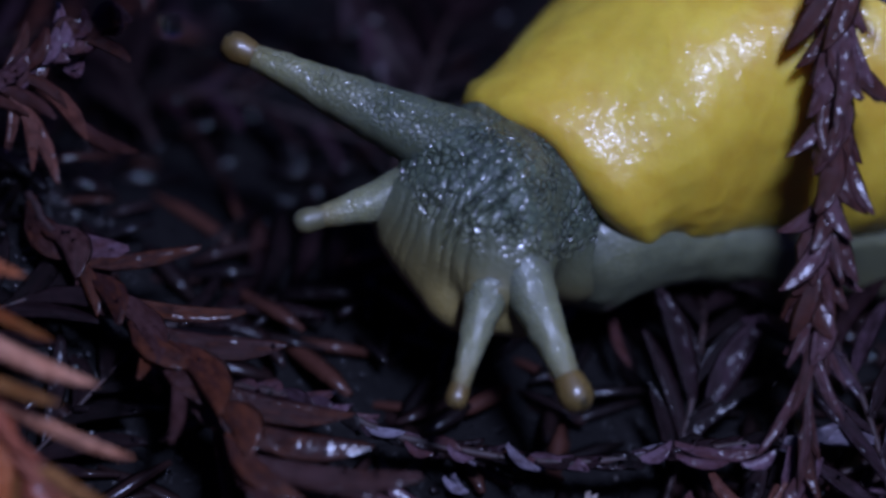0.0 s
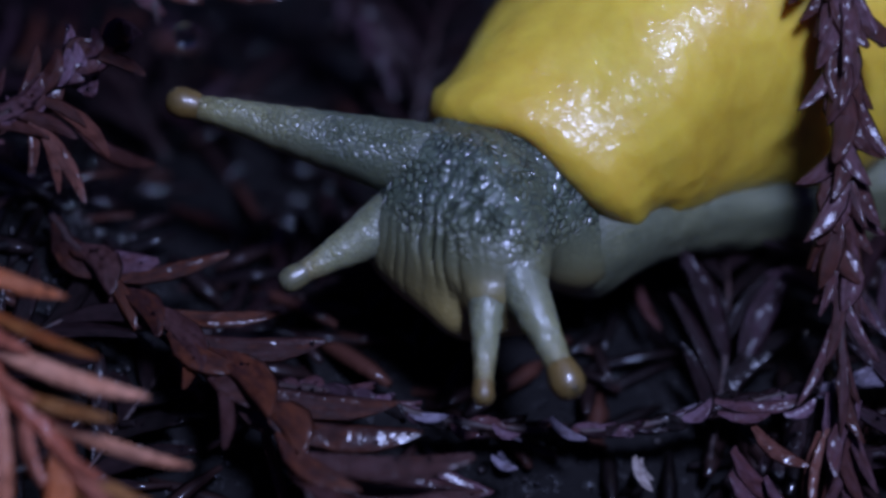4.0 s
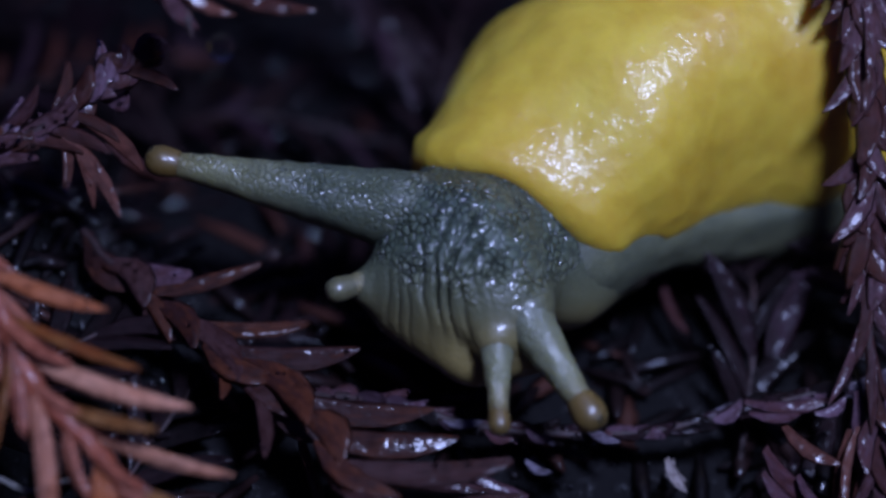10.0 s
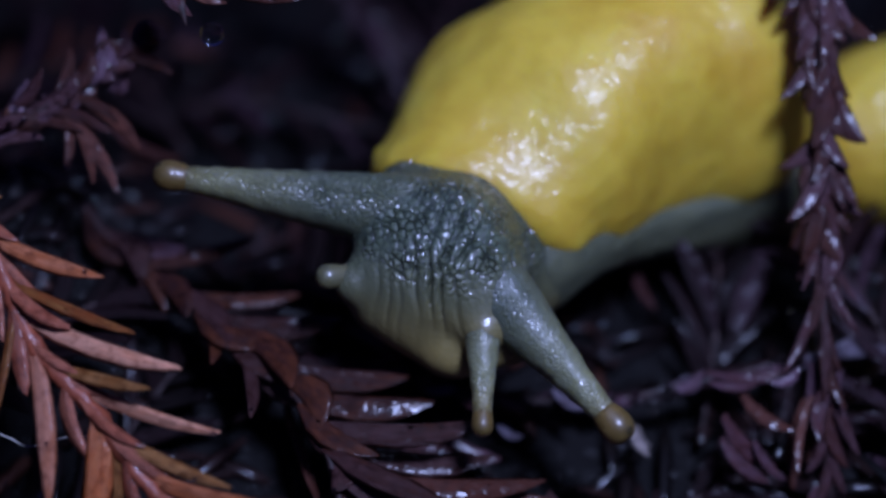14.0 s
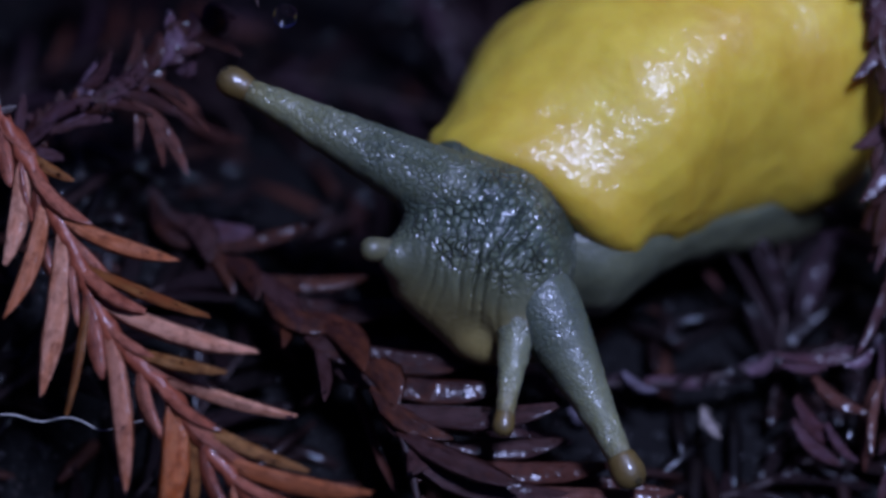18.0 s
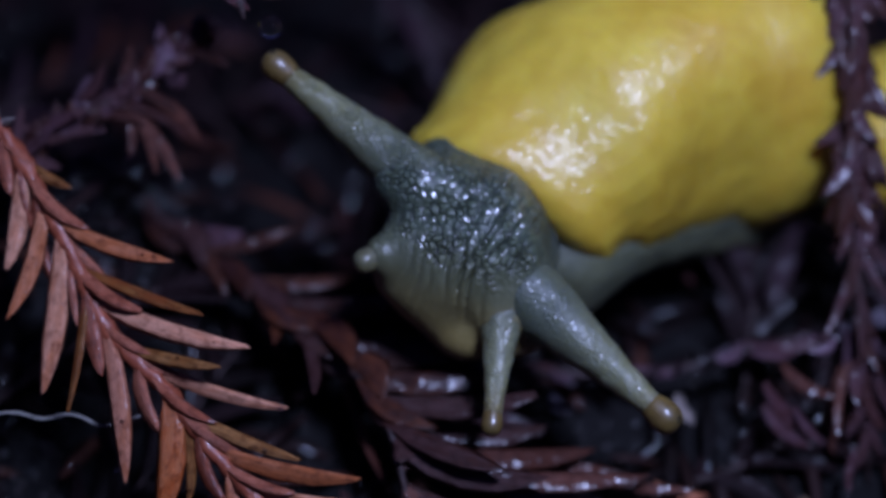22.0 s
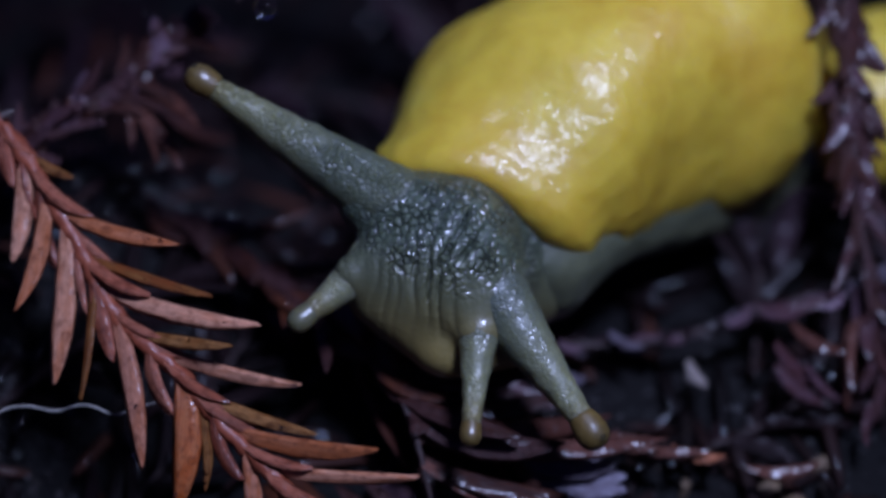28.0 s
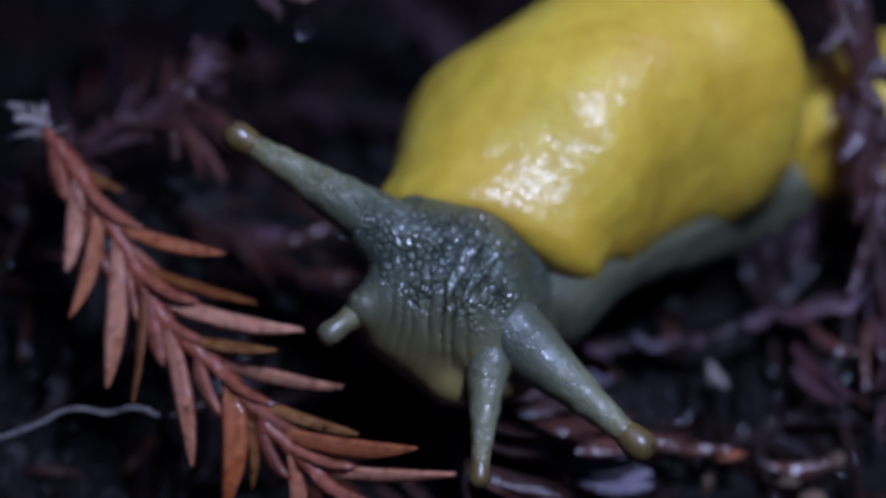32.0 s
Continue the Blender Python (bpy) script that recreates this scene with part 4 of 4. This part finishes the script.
def mantle_relief(q, u, a):
    f = 0.03 * noise.noise(q * 0.9) + 0.012 * noise.noise(q * 2.7)
    r = 1 - abs(noise.noise(Vector((q.x * 2.0 - q.y * 1.4, q.y * 2.0 + q.x * 1.4, q.z * 3.4)) * 1.3 + Vector((7, 3, 1))))
    fold = -0.07 * math.exp(-(((u - 0.62) / 0.07) ** 2)) * max(0.0, math.cos(a))
    wart = 0.045 * math.exp(-(((u - 0.075) / 0.02) ** 2)) * math.exp(-(((a - 2.95) / 0.14) ** 2))
    lobe = 0.04 * math.exp(-((u / 0.12) ** 2)) * max(0.0, math.cos(a)) ** 6
    return f + 0.01 * (r**3 - 0.4) + 0.004 * noise.noise(q * 11) + fold + wart + lobe


def build_mantle():
    """A skin from the slanting front rim, with a rounded lip, to the closed hind end."""
    n, sides = 240, 160
    verts, faces = [], []
    frames = spine_frames(MANTLE_SPINE, n)
    for i, (p, t, side, up) in enumerate(frames):
        u = i / (n - 1)
        w = min(1.0, u / 0.3)
        w = w * w * (3 - 2 * w)
        wide = along(u, [(0, 1.06), (0.15, 1.2), (0.35, 1.38), (0.6, 1.48), (0.8, 1.46), (0.92, 1.2), (1, 0.4)])
        high = along(u, [(0, 1.1), (0.15, 1.25), (0.3, 1.4), (0.6, 1.65), (0.8, 1.7), (0.92, 1.35), (1, 0.4)])
        lip = 1 - 0.3 * (1 - math.sqrt(max(0.0, 1 - (1 - min(1.0, u / 0.07)) ** 2)))
        square = 1 - 0.14 * min(1.0, u / 0.15)
        across = RIM[1].lerp(side * wide, w) * lip
        top = RIM[2].lerp(up * high, w) * lip
        bulge = 0.36 * math.exp(-(((u - 0.25) / 0.15) ** 2))
        tuck = 0.18 * math.exp(-(((u - 0.45) / 0.22) ** 2))
        sag = 0.17 * math.exp(-((u / 0.17) ** 2))
        for k in range(sides):
            a = 2 * math.pi * k / sides
            s, c = math.sin(a), math.cos(a)
            d = across * (1 + bulge * max(0.0, -c) ** 0.7 - tuck * max(0.0, c)) * math.copysign(abs(c) ** square, c) + top * (s**square if s > 0 else -0.8 * abs(s))
            d += t * (0.14 * max(0.0, c) ** 8 + 0.06 * max(0.0, -c) ** 6) * max(0.0, 1 - u / 0.2) ** 2
            d += Vector((0.1, -0.55, -0.65)) * sag * max(0.0, c) ** 1.5 + Vector((-0.2, -0.15, -0.2)) * math.exp(-((u / 0.22) ** 2)) * max(0.0, -c) ** 1.5
            verts.append((p + d + d.normalized() * mantle_relief(p + d, u, a) * lip) * CM)
    for i in range(n - 1):
        for k in range(sides):
            j = (k + 1) % sides
            faces.append((i * sides + k, (i + 1) * sides + k, (i + 1) * sides + j, i * sides + j))
    faces.append(tuple(range(sides)))
    faces.append(tuple((n - 1) * sides + k for k in range(sides))[::-1])
    return part("mantle", mesh_of("mantle", verts, faces, YELLOW), slug, "wrinkled wet yellow mantle")


mantle = build_mantle()


def tail_outline(u, a):
    r = along(u, [(0, 0.3), (0.04, 0.5), (0.1, 0.75), (0.2, 1.0), (0.3, 1.1), (0.6, 0.8), (1, 0.05)])
    s, c = math.sin(a), math.cos(a)
    return (r * c, r * s * (1.0 if s < 0 else 0.95) + 0.1, 0.0)


part("tail", lofted("tail", spine_frames([(3.65, 3.15, 1.08), (4.5, 3.25, 0.92), (6.0, 3.55, 0.82), (8.5, 3.9, 0.75), (11.0, 3.4, 0.4), (12.6, 2.9, 0.0)], 90), tail_outline, YELLOW, 80,
                    lambda q, u, a: 0.03 * noise.noise(q * 3) + 0.02 * noise.noise(q * 9)), slug, "yellow keeled tail")


# head: one skin round several rounded masses
def capsule(X, Y, Z, a, b, ra, rb):
    a, b = np.array(a), np.array(b)
    d = b - a
    P = np.stack([X - a[0], Y - a[1], Z - a[2]], -1)
    h = np.clip(P @ d / (d @ d), 0, 1)
    return np.linalg.norm(P - h[..., None] * d, axis=-1) - (ra + (rb - ra) * h)


def join(a, b, k):
    h = np.clip(0.5 + 0.5 * (b - a) / k, 0, 1)
    return b * (1 - h) + a * h - k * h * (1 - h)


BASES = {"UL": (-0.55, 0.50, 0.02), "LR": (0.48, -0.19, 0.26), "B": (0.37, -0.45, 0.40), "L": (-0.72, -0.1, 0.18)}


def head_field(X, Y, Z):
    # neck and the shoulders that fill the mantle's rim
    d = capsule(X, Y, Z, (0.75, 0.9, -1.2), (0.0, 0.12, -0.15), 0.74, 0.58)
    d = join(d, capsule(X, Y, Z, (-0.3, 0.62, -0.5), (0.6, 0.2, -0.6), 0.4, 0.38), 0.35)
    d = join(d, capsule(X, Y, Z, (0.4, 0.0, -0.25), (0.82, -0.08, -0.78), 0.45, 0.4), 0.3)
    d = join(d, capsule(X, Y, Z, (0.82, -0.08, -0.78), (1.3, 0.15, -1.2), 0.4, 0.34), 0.25)
    # face
    ball = (np.sqrt(((X + 0.12) / 0.72) ** 2 + ((Y + 0.12) / 0.66) ** 2 + ((Z - 0.02) / 0.6) ** 2) - 1) * 0.64
    d = join(d, ball, 0.35)
    # roots of the long stalks
    d = join(d, capsule(X, Y, Z, (0.05, 0.38, 0.02), (-0.78, 0.52, 0.02), 0.46, 0.3), 0.22)
    d = join(d, capsule(X, Y, Z, (0.16, 0.05, 0.14), (0.62, -0.33, 0.3), 0.47, 0.25), 0.32)
    # mouth lobes
    d = join(d, capsule(X, Y, Z, (-0.57, -0.35, 0.05), (0.02, -0.7, 0.06), 0.29, 0.3), 0.16)
    d = join(d, capsule(X, Y, Z, (0.16, -0.76, 0.06), (0.66, -0.64, 0.12), 0.29, 0.25), 0.1)
    # roots of the short feelers
    d = join(d, capsule(X, Y, Z, (0.34, -0.42, 0.34), (0.38, -0.56, 0.44), 0.27, 0.2), 0.16)
    d = join(d, capsule(X, Y, Z, (-0.5, -0.06, 0.12), (-0.84, -0.18, 0.26), 0.32, 0.17), 0.2)
    # furrows down the face, fading towards the crown and the sides
    face = np.exp(-(((X + 0.15) / 0.34) ** 2) - ((Y + 0.14) / 0.34) ** 2) * (Z > 0)
    wave = (X + 0.16) * (1 + 0.35 * (Y + 0.3)) + 0.10 * Y + 0.05 * (Y + 0.3) ** 2 + 0.012 * np.sin(Y * 13 + X * 9) + 0.022 * np.sin(X * 15 + 1.0)
    groove = np.abs(np.sin(wave * 25.0))
    d = d + 0.1 * face * np.exp(-((groove / 0.4) ** 2)) * (0.65 + 0.35 * np.sin(wave * 11 + 2.0 + Y * 5))
    crown = np.exp(-(((X - 0.05) / 0.3) ** 2) - ((Y - 0.25) / 0.35) ** 2) * (Z > 0)
    lines = np.exp(-(((X - 0.45 * Y + 0.06) / 0.03) ** 2)) + np.exp(-(((X - 0.62 * Y - 0.08) / 0.03) ** 2)) + 0.6 * np.exp(-(((X - 0.3 * Y + 0.22) / 0.03) ** 2))
    return d + 0.12 * crown * lines * (0.75 + 0.25 * np.sin(Y * 17))


def build_head():
    verts, faces = surface_nets(head_field, (-1.4, -1.25, -2.1), (2.3, 1.3, 0.95), 0.0185)
    to = np.array(VIEW)
    world_verts = verts @ to.T * CM
    ob = part("head", mesh_of("head", world_verts.tolist(), faces, HEAD_SKIN), slug, "wrinkled grey-green head and neck")
    return ob


head = build_head()


def stalk(name, length, root, neck, knob, eye, label, seed, flare=1.25, skin=None, cap=None, bury=0.13):
    """A tentacle along +z whose knob ends at the origin; the root end lies inside the head."""
    n, sides = 60, 28
    verts, faces = [], []
    rng = Vector((seed, 1, 2))
    cut = -knob * 1.6
    for i in range(n):
        u = i / (n - 1)
        z = -length + (length + cut) * u
        v = -z / length
        r = neck + (root - neck) * max(0.0, (v + cut / length) / (1 + cut / length)) ** flare
        r *= math.sqrt(max(0.02, 1 - (1 - min(1.0, u / bury)) ** 2))
        for k in range(sides):
            a = 2 * math.pi * k / sides
            q = Vector((math.cos(a) * r, math.sin(a) * r, z))
            q += Vector((math.cos(a), math.sin(a), 0)) * (0.012 * noise.noise(q * 9 + rng) + 0.006 * noise.noise(q * 28 + rng))
            verts.append(q * CM)
    for i in range(n - 1):
        for k in range(sides):
            j = (k + 1) % sides
            faces.append((i * sides + k, i * sides + j, (i + 1) * sides + j, (i + 1) * sides + k))
    faces.append(tuple(range(sides))[::-1])
    ob = part(name, mesh_of(name, verts, faces, skin or FEELER_SKIN), slug, label)
    verts, faces = [], []
    m = 22
    for i in range(m + 1):
        u = i / m
        a = math.pi * u
        z = cut * 1.35 * (0.5 - 0.5 * math.cos(a)) * 1.0
        r = knob * math.sin(min(a, math.pi)) ** 0.75 if u < 0.5 else knob * (1 - (1 - neck * 1.02 / knob) * ((u - 0.5) * 2) ** 1.2)
        for k in range(24):
            b = 2 * math.pi * k / 24
            verts.append(Vector((math.cos(b) * r, math.sin(b) * r, z)) * CM)
    for i in range(m):
        for k in range(24):
            j = (k + 1) % 24
            faces.append((i * 24 + k, (i + 1) * 24 + k, (i + 1) * 24 + j, i * 24 + j))
    part("stalk_tip", mesh_of("stalk_tip", verts, faces, cap or TIP_SKIN), ob, "pale rounded tip" if cap else "amber rounded tip")
    if eye:
        v2, f2 = [], []
        for i in range(7):
            a = math.pi / 2 * i / 6
            for k in range(14):
                b = 2 * math.pi * k / 14
                v2.append(Vector((eye * math.sin(a) * math.cos(b), eye * math.sin(a) * math.sin(b), eye * 0.45 * math.cos(a))) * CM)
        for i in range(6):
            for k in range(14):
                j = (k + 1) % 14
                f2.append((i * 14 + k, (i + 1) * 14 + k, (i + 1) * 14 + j, i * 14 + j))
        spot = part("eye", mesh_of("eye", v2, f2, EYE), ob, "small dark eye spot")
        spot.location = cm(0.0, knob * 0.66, -knob * 0.32)
        spot.rotation_euler = (radians(-50), 0, 0)
    return ob


STALKS = {
    "UL": stalk("eye_stalk", 2.8, 0.435, 0.108, 0.148, 0.04, "long grey-green eye stalk with an amber tip", 3.0, 1.05, STALK_SKIN),
    "LR": stalk("eye_stalk", 2.4, 0.49, 0.112, 0.158, 0.042, "long grey-green eye stalk with an amber tip", 9.0, 1.3, bury=0.42),
    "B": stalk("feeler", 1.6, 0.3, 0.085, 0.1, 0.0, "short pale lower feeler with an amber tip", 15.0, 1.5, bury=0.3),
    "L": stalk("feeler", 1.5, 0.39, 0.1, 0.118, 0.0, "short pale lower feeler with a rounded tip", 21.0, 1.35, None, PALE_TIP, 0.3),
}


def motions():
    """The slug creeps forward; its head turns and its stalks reach and shrink. cm and degrees."""
    BODY = [
        (0, 0.981, 0.639, -10.4, 0.142), (1, 0.876, 0.560, -9.4, 0.137), (2, 0.772, 0.492, -8.3, 0.132), (3, 0.677, 0.414, -7.2, 0.128), (3.5, 0.620, 0.380, -7.0, 0.125),
        (5.5, 0.479, 0.417, -7.0, 0.034), (6, 0.446, 0.421, -7.1, 0.012), (7, 0.377, 0.377, -6.7, -0.033), (8, 0.298, 0.332, -6.4, -0.078), (9, 0.230, 0.278, -6.1, -0.123),
        (10, 0.144, 0.178, -4.8, -0.141), (11, 0.058, 0.079, -3.6, -0.159), (12, 0.003, 0.019, -1.3, -0.176), (13, -0.063, -0.050, 0.9, -0.194), (14, -0.117, -0.130, 0.8, -0.160),
        (14.5, -0.149, -0.175, 0.9, -0.144), (16.5, -0.268, -0.344, 0.8, -0.076), (17, -0.252, -0.343, 0.7, -0.058), (18, -0.247, -0.419, 0.4, -0.027), (19, -0.252, -0.496, 0.3, 0.004),
        (20, -0.257, -0.532, 0.3, 0.035), (21, -0.251, -0.569, 0.5, 0.066), (22, -0.276, -0.586, 0.9, 0.097), (23, -0.330, -0.649, 1.8, 0.087), (24, -0.394, -0.742, 2.9, 0.077),
        (25, -0.458, -0.845, 3.7, 0.068), (26, -0.512, -0.969, 4.2, 0.058), (26.5, -0.542, -0.975, 4.3, 0.047), (28.5, -0.669, -1.001, 4.6, 0.003), (29, -0.699, -1.008, 4.7, -0.008),
        (30, -0.758, -1.031, 4.7, -0.030), (31, -0.857, -1.215, 5.7, 0.015), (32, -0.947, -1.389, 6.5, 0.060)]
    HEAD = [
        (0, 0.557, 0.897, 0.293, 4.5, 7.2, -15.7), (1, 0.497, 0.712, 0.293, 3.5, 6.8, -14.4), (2, 0.417, 0.586, 0.263, 3.6, 4.3, -16.1), (3, 0.336, 0.510, 0.264, 2.8, -0.2, -17.8),
        (3.5, 0.289, 0.553, 0.231, 3.7, -2.3, -16.6), (5.5, 0.210, 0.672, 0.131, 2.3, -5.3, -15.4), (6, 0.190, 0.613, 0.110, 2.2, -5.0, -13.8), (7, 0.117, 0.543, 0.049, 4.1, -4.0, -13.7),
        (8, 0.044, 0.603, -0.022, 5.1, -2.1, -13.7), (9, 0.011, 0.486, -0.003, 4.1, -1.2, -10.6), (10, -0.038, 0.285, -0.016, 2.1, -5.4, -10.5), (11, -0.075, 0.084, -0.050, 1.1, -7.6, -9.3),
        (12, -0.043, 0.073, -0.056, 0.0, -3.8, -3.2), (13, 0.000, -0.010, 0.010, 0.0, 0.0, 0.0), (14, -0.027, -0.205, 0.128, 2.0, 2.8, 1.0), (14.5, -0.075, -0.312, 0.173, 3.0, 3.1, 0.4),
        (16.5, -0.278, -0.210, 0.094, 11.2, 12.4, -5.0), (17, -0.295, -0.189, 0.102, 12.3, 12.7, -3.6), (18, -0.292, -0.267, 0.126, 8.4, 13.1, -2.9), (19, -0.248, -0.376, 0.181, 7.4, 13.4, -3.4),
        (20, -0.193, -0.451, 0.219, 10.4, 13.6, -4.1), (21, -0.206, -0.479, 0.254, 8.6, 15.0, -3.5), (22, -0.262, -0.492, 0.300, 8.7, 15.3, -2.0), (23, -0.299, -0.543, 0.268, 7.5, 13.3, -2.6),
        (24, -0.353, -0.676, 0.278, 6.5, 13.3, -2.2), (25, -0.377, -0.843, 0.245, 3.2, 10.3, -4.7), (26, -0.431, -1.025, 0.285, 1.2, 10.3, -3.3), (26.5, -0.476, -1.064, 0.297, 0.3, 11.3, -2.2),
        (28.5, -0.620, -0.972, 0.134, 3.0, 8.2, -6.3), (29, -0.677, -1.040, 0.184, 2.1, 8.3, -5.3), (30, -0.698, -1.015, 0.136, 3.7, 5.2, -10.4), (31, -0.776, -1.261, 0.194, 3.9, 6.5, -7.6),
        (32, -0.840, -1.472, 0.259, 5.2, 11.8, -2.9)]
    TIP_UL = [
        (0, -2.12, 1.97, 2.73), (1, -2.20, 1.78, 2.66), (2, -2.36, 1.65, 2.59), (3, -2.52, 1.58, 2.52), (3.5, -2.62, 1.60, 2.43),
        (5.5, -2.87, 1.77, 2.28), (6, -2.87, 1.71, 2.32), (7, -2.93, 1.63, 2.26), (8, -2.99, 1.79, 2.38), (9, -3.05, 1.54, 2.26),
        (10, -3.15, 1.28, 2.11), (11, -3.21, 1.01, 2.01), (12, -3.16, 0.92, 2.05), (13, -3.05, 0.73, 2.03), (14, -2.92, 0.55, 2.22),
        (14.5, -2.93, 0.50, 2.36), (16.5, -2.97, 0.89, 2.79), (17, -2.97, 0.93, 2.82), (18, -2.97, 0.91, 2.87), (19, -2.82, 0.86, 2.97),
        (20, -2.62, 0.80, 3.09), (21, -2.49, 0.84, 3.20), (22, -2.38, 0.83, 3.24), (23, -2.50, 0.83, 3.23), (24, -2.56, 0.67, 3.23),
        (25, -2.72, 0.52, 3.19), (26, -2.78, 0.40, 3.25), (26.5, -2.88, 0.35, 3.26), (28.5, -3.13, 0.46, 3.12), (29, -3.21, 0.42, 3.17),
        (30, -3.25, 0.43, 3.06), (31, -3.13, 0.13, 3.14), (32, -3.08, -0.23, 3.10)]
    TIP_LR = [
        (0, 1.47, -0.32, 0.90), (1, 1.46, -0.51, 0.90), (2, 1.31, -0.64, 0.89), (3, 1.15, -0.70, 0.96), (3.5, 1.06, -0.68, 0.93),
        (5.5, 1.06, -0.51, 0.92), (6, 1.09, -0.58, 0.86), (7, 1.03, -0.68, 0.75), (8, 0.90, -0.63, 0.64), (9, 1.06, -0.70, 0.69),
        (10, 0.93, -0.84, 0.80), (11, 0.96, -0.98, 0.85), (12, 1.17, -0.92, 0.82), (13, 1.40, -1.09, 0.74), (14, 1.48, -1.33, 0.72),
        (14.5, 1.40, -1.48, 0.72), (16.5, 0.87, -1.50, 0.38), (17, 0.83, -1.51, 0.30), (18, 0.88, -1.69, 0.23), (19, 1.13, -1.78, 0.33),
        (20, 1.30, -1.74, 0.44), (21, 1.35, -1.71, 0.56), (22, 1.46, -1.61, 0.71), (23, 1.20, -1.62, 0.80), (24, 1.03, -1.71, 0.86),
        (25, 0.98, -1.94, 0.81), (26, 1.05, -2.16, 0.84), (26.5, 0.93, -2.20, 0.85), (28.5, 0.45, -2.22, 0.53), (29, 0.38, -2.33, 0.57),
        (30, 0.43, -2.33, 0.54), (31, 0.55, -2.43, 0.69), (32, 0.71, -2.57, 0.75)]
    TIP_B = [
        (0, 0.37, -0.43, 0.84), (1, 0.36, -0.62, 0.85), (2, 0.28, -0.73, 0.85), (3, 0.32, -0.76, 0.94), (3.5, 0.27, -0.73, 0.90),
        (5.5, 0.28, -0.59, 0.83), (6, 0.29, -0.63, 0.83), (7, 0.24, -0.67, 0.79), (8, 0.06, -0.60, 0.70), (9, 0.06, -0.67, 0.77),
        (10, 0.07, -0.89, 0.77), (11, 0.15, -1.06, 0.82), (12, 0.26, -1.06, 0.78), (13, 0.25, -1.16, 0.79), (14, 0.17, -1.39, 0.79),
        (14.5, 0.09, -1.53, 0.80), (16.5, -0.29, -1.39, 0.60), (17, -0.32, -1.34, 0.60), (18, -0.33, -1.47, 0.64), (19, -0.25, -1.60, 0.68),
        (20, -0.25, -1.67, 0.64), (21, -0.25, -1.70, 0.70), (22, -0.27, -1.71, 0.73), (23, -0.28, -1.79, 0.71), (24, -0.32, -1.92, 0.74),
        (25, -0.33, -2.04, 0.85), (26, -0.34, -2.23, 0.94), (26.5, -0.39, -2.29, 0.93), (28.5, -0.72, -2.23, 0.66), (29, -0.78, -2.31, 0.72),
        (30, -0.82, -2.31, 0.65), (31, -0.86, -2.55, 0.64), (32, -0.90, -2.74, 0.65)]
    TIP_L = [
        (0, -1.25, 0.84, 1.63), (1, -1.30, 0.61, 1.56), (2, -1.41, 0.49, 1.50), (3, -1.50, 0.39, 1.38), (3.5, -1.55, 0.41, 1.32),
        (5.5, -1.69, 0.37, 0.95), (6, -1.66, 0.31, 0.96), (7, -1.51, 0.39, 1.11), (8, -1.31, 0.68, 1.36), (9, -1.41, 0.53, 1.40),
        (10, -1.47, 0.32, 1.33), (11, -1.59, -0.00, 1.15), (12, -1.35, 0.02, 1.34), (13, -1.34, -0.07, 1.47), (14, -1.36, -0.24, 1.64),
        (14.5, -1.41, -0.35, 1.69), (16.5, -1.58, -0.16, 1.75), (17, -1.63, -0.17, 1.74), (18, -1.62, -0.25, 1.77), (19, -1.59, -0.39, 1.78),
        (20, -1.49, -0.48, 1.80), (21, -1.50, -0.52, 1.83), (22, -1.52, -0.58, 1.83), (23, -1.65, -0.64, 1.76), (24, -1.77, -0.81, 1.72),
        (25, -1.97, -1.01, 1.61), (26, -2.08, -1.29, 1.53), (26.5, -2.10, -1.31, 1.60), (28.5, -2.25, -1.22, 1.30), (29, -2.29, -1.29, 1.35),
        (30, -2.41, -1.21, 1.29), (31, -2.36, -1.40, 1.47), (32, -2.28, -1.65, 1.61)]
    body = {}
    for t, x, y, yaw, lift in BODY:
        body[t] = Matrix.Translation((PIVOT + Vector((x, y, 0))) * CM) @ pose(0, 0, 0, 0, 0, yaw) @ Matrix.Translation(-PIVOT * CM)
    walk(slug, list(body.items()))
    # the mantle rolls a little as the neck stretches
    ROLL = [(0, 4), (3.5, 5), (9, 5), (13, 5.5), (16.5, 3), (19, 0), (22, -2), (26, -2), (30, 0), (32, 1)]
    hub = Matrix.Translation(RIM[0] * CM)
    rows = []
    for t, x, y, yaw, lift in BODY:
        k = max(i for i in range(len(ROLL) - 1) if ROLL[i][0] <= t)
        a = ROLL[k][1] + (ROLL[k + 1][1] - ROLL[k][1]) * (t - ROLL[k][0]) / (ROLL[k + 1][0] - ROLL[k][0])
        rows.append((t, pose(0, 0, lift * CM) @ hub @ Matrix.Rotation(radians(a), 4, Vector((0, -0.777, 0.629))) @ hub.inverted()))
    walk(mantle, rows)
    heads = {}
    for t, x, y, z, a, b, c in HEAD:
        turn = Vector((radians(a), radians(b), radians(c)))
        spin = Matrix.Rotation(turn.length, 4, turn) if turn.length > 0 else Matrix()
        heads[t] = Matrix.Translation((HEART + Vector((x, y, z))) * CM) @ spin
    walk(head, [(t, body[t].inverted() @ m) for t, m in heads.items()])
    for name, tips in (("UL", TIP_UL), ("LR", TIP_LR), ("B", TIP_B), ("L", TIP_L)):
        rows = []
        for t, x, y, z in tips:
            tip = cm(x, y, z)
            base = heads[t] @ (VIEW @ Vector(BASES[name]) * CM)
            ahead = (tip - base).normalized()
            up = Vector((0, 0, 1)) - ahead * ahead.z
            up.normalize()
            m = Matrix((up.cross(ahead), up, ahead)).transposed().to_4x4()
            m.translation = tip
            rows.append((t, body[t].inverted() @ m))
        walk(STALKS[name], rows)


motions()
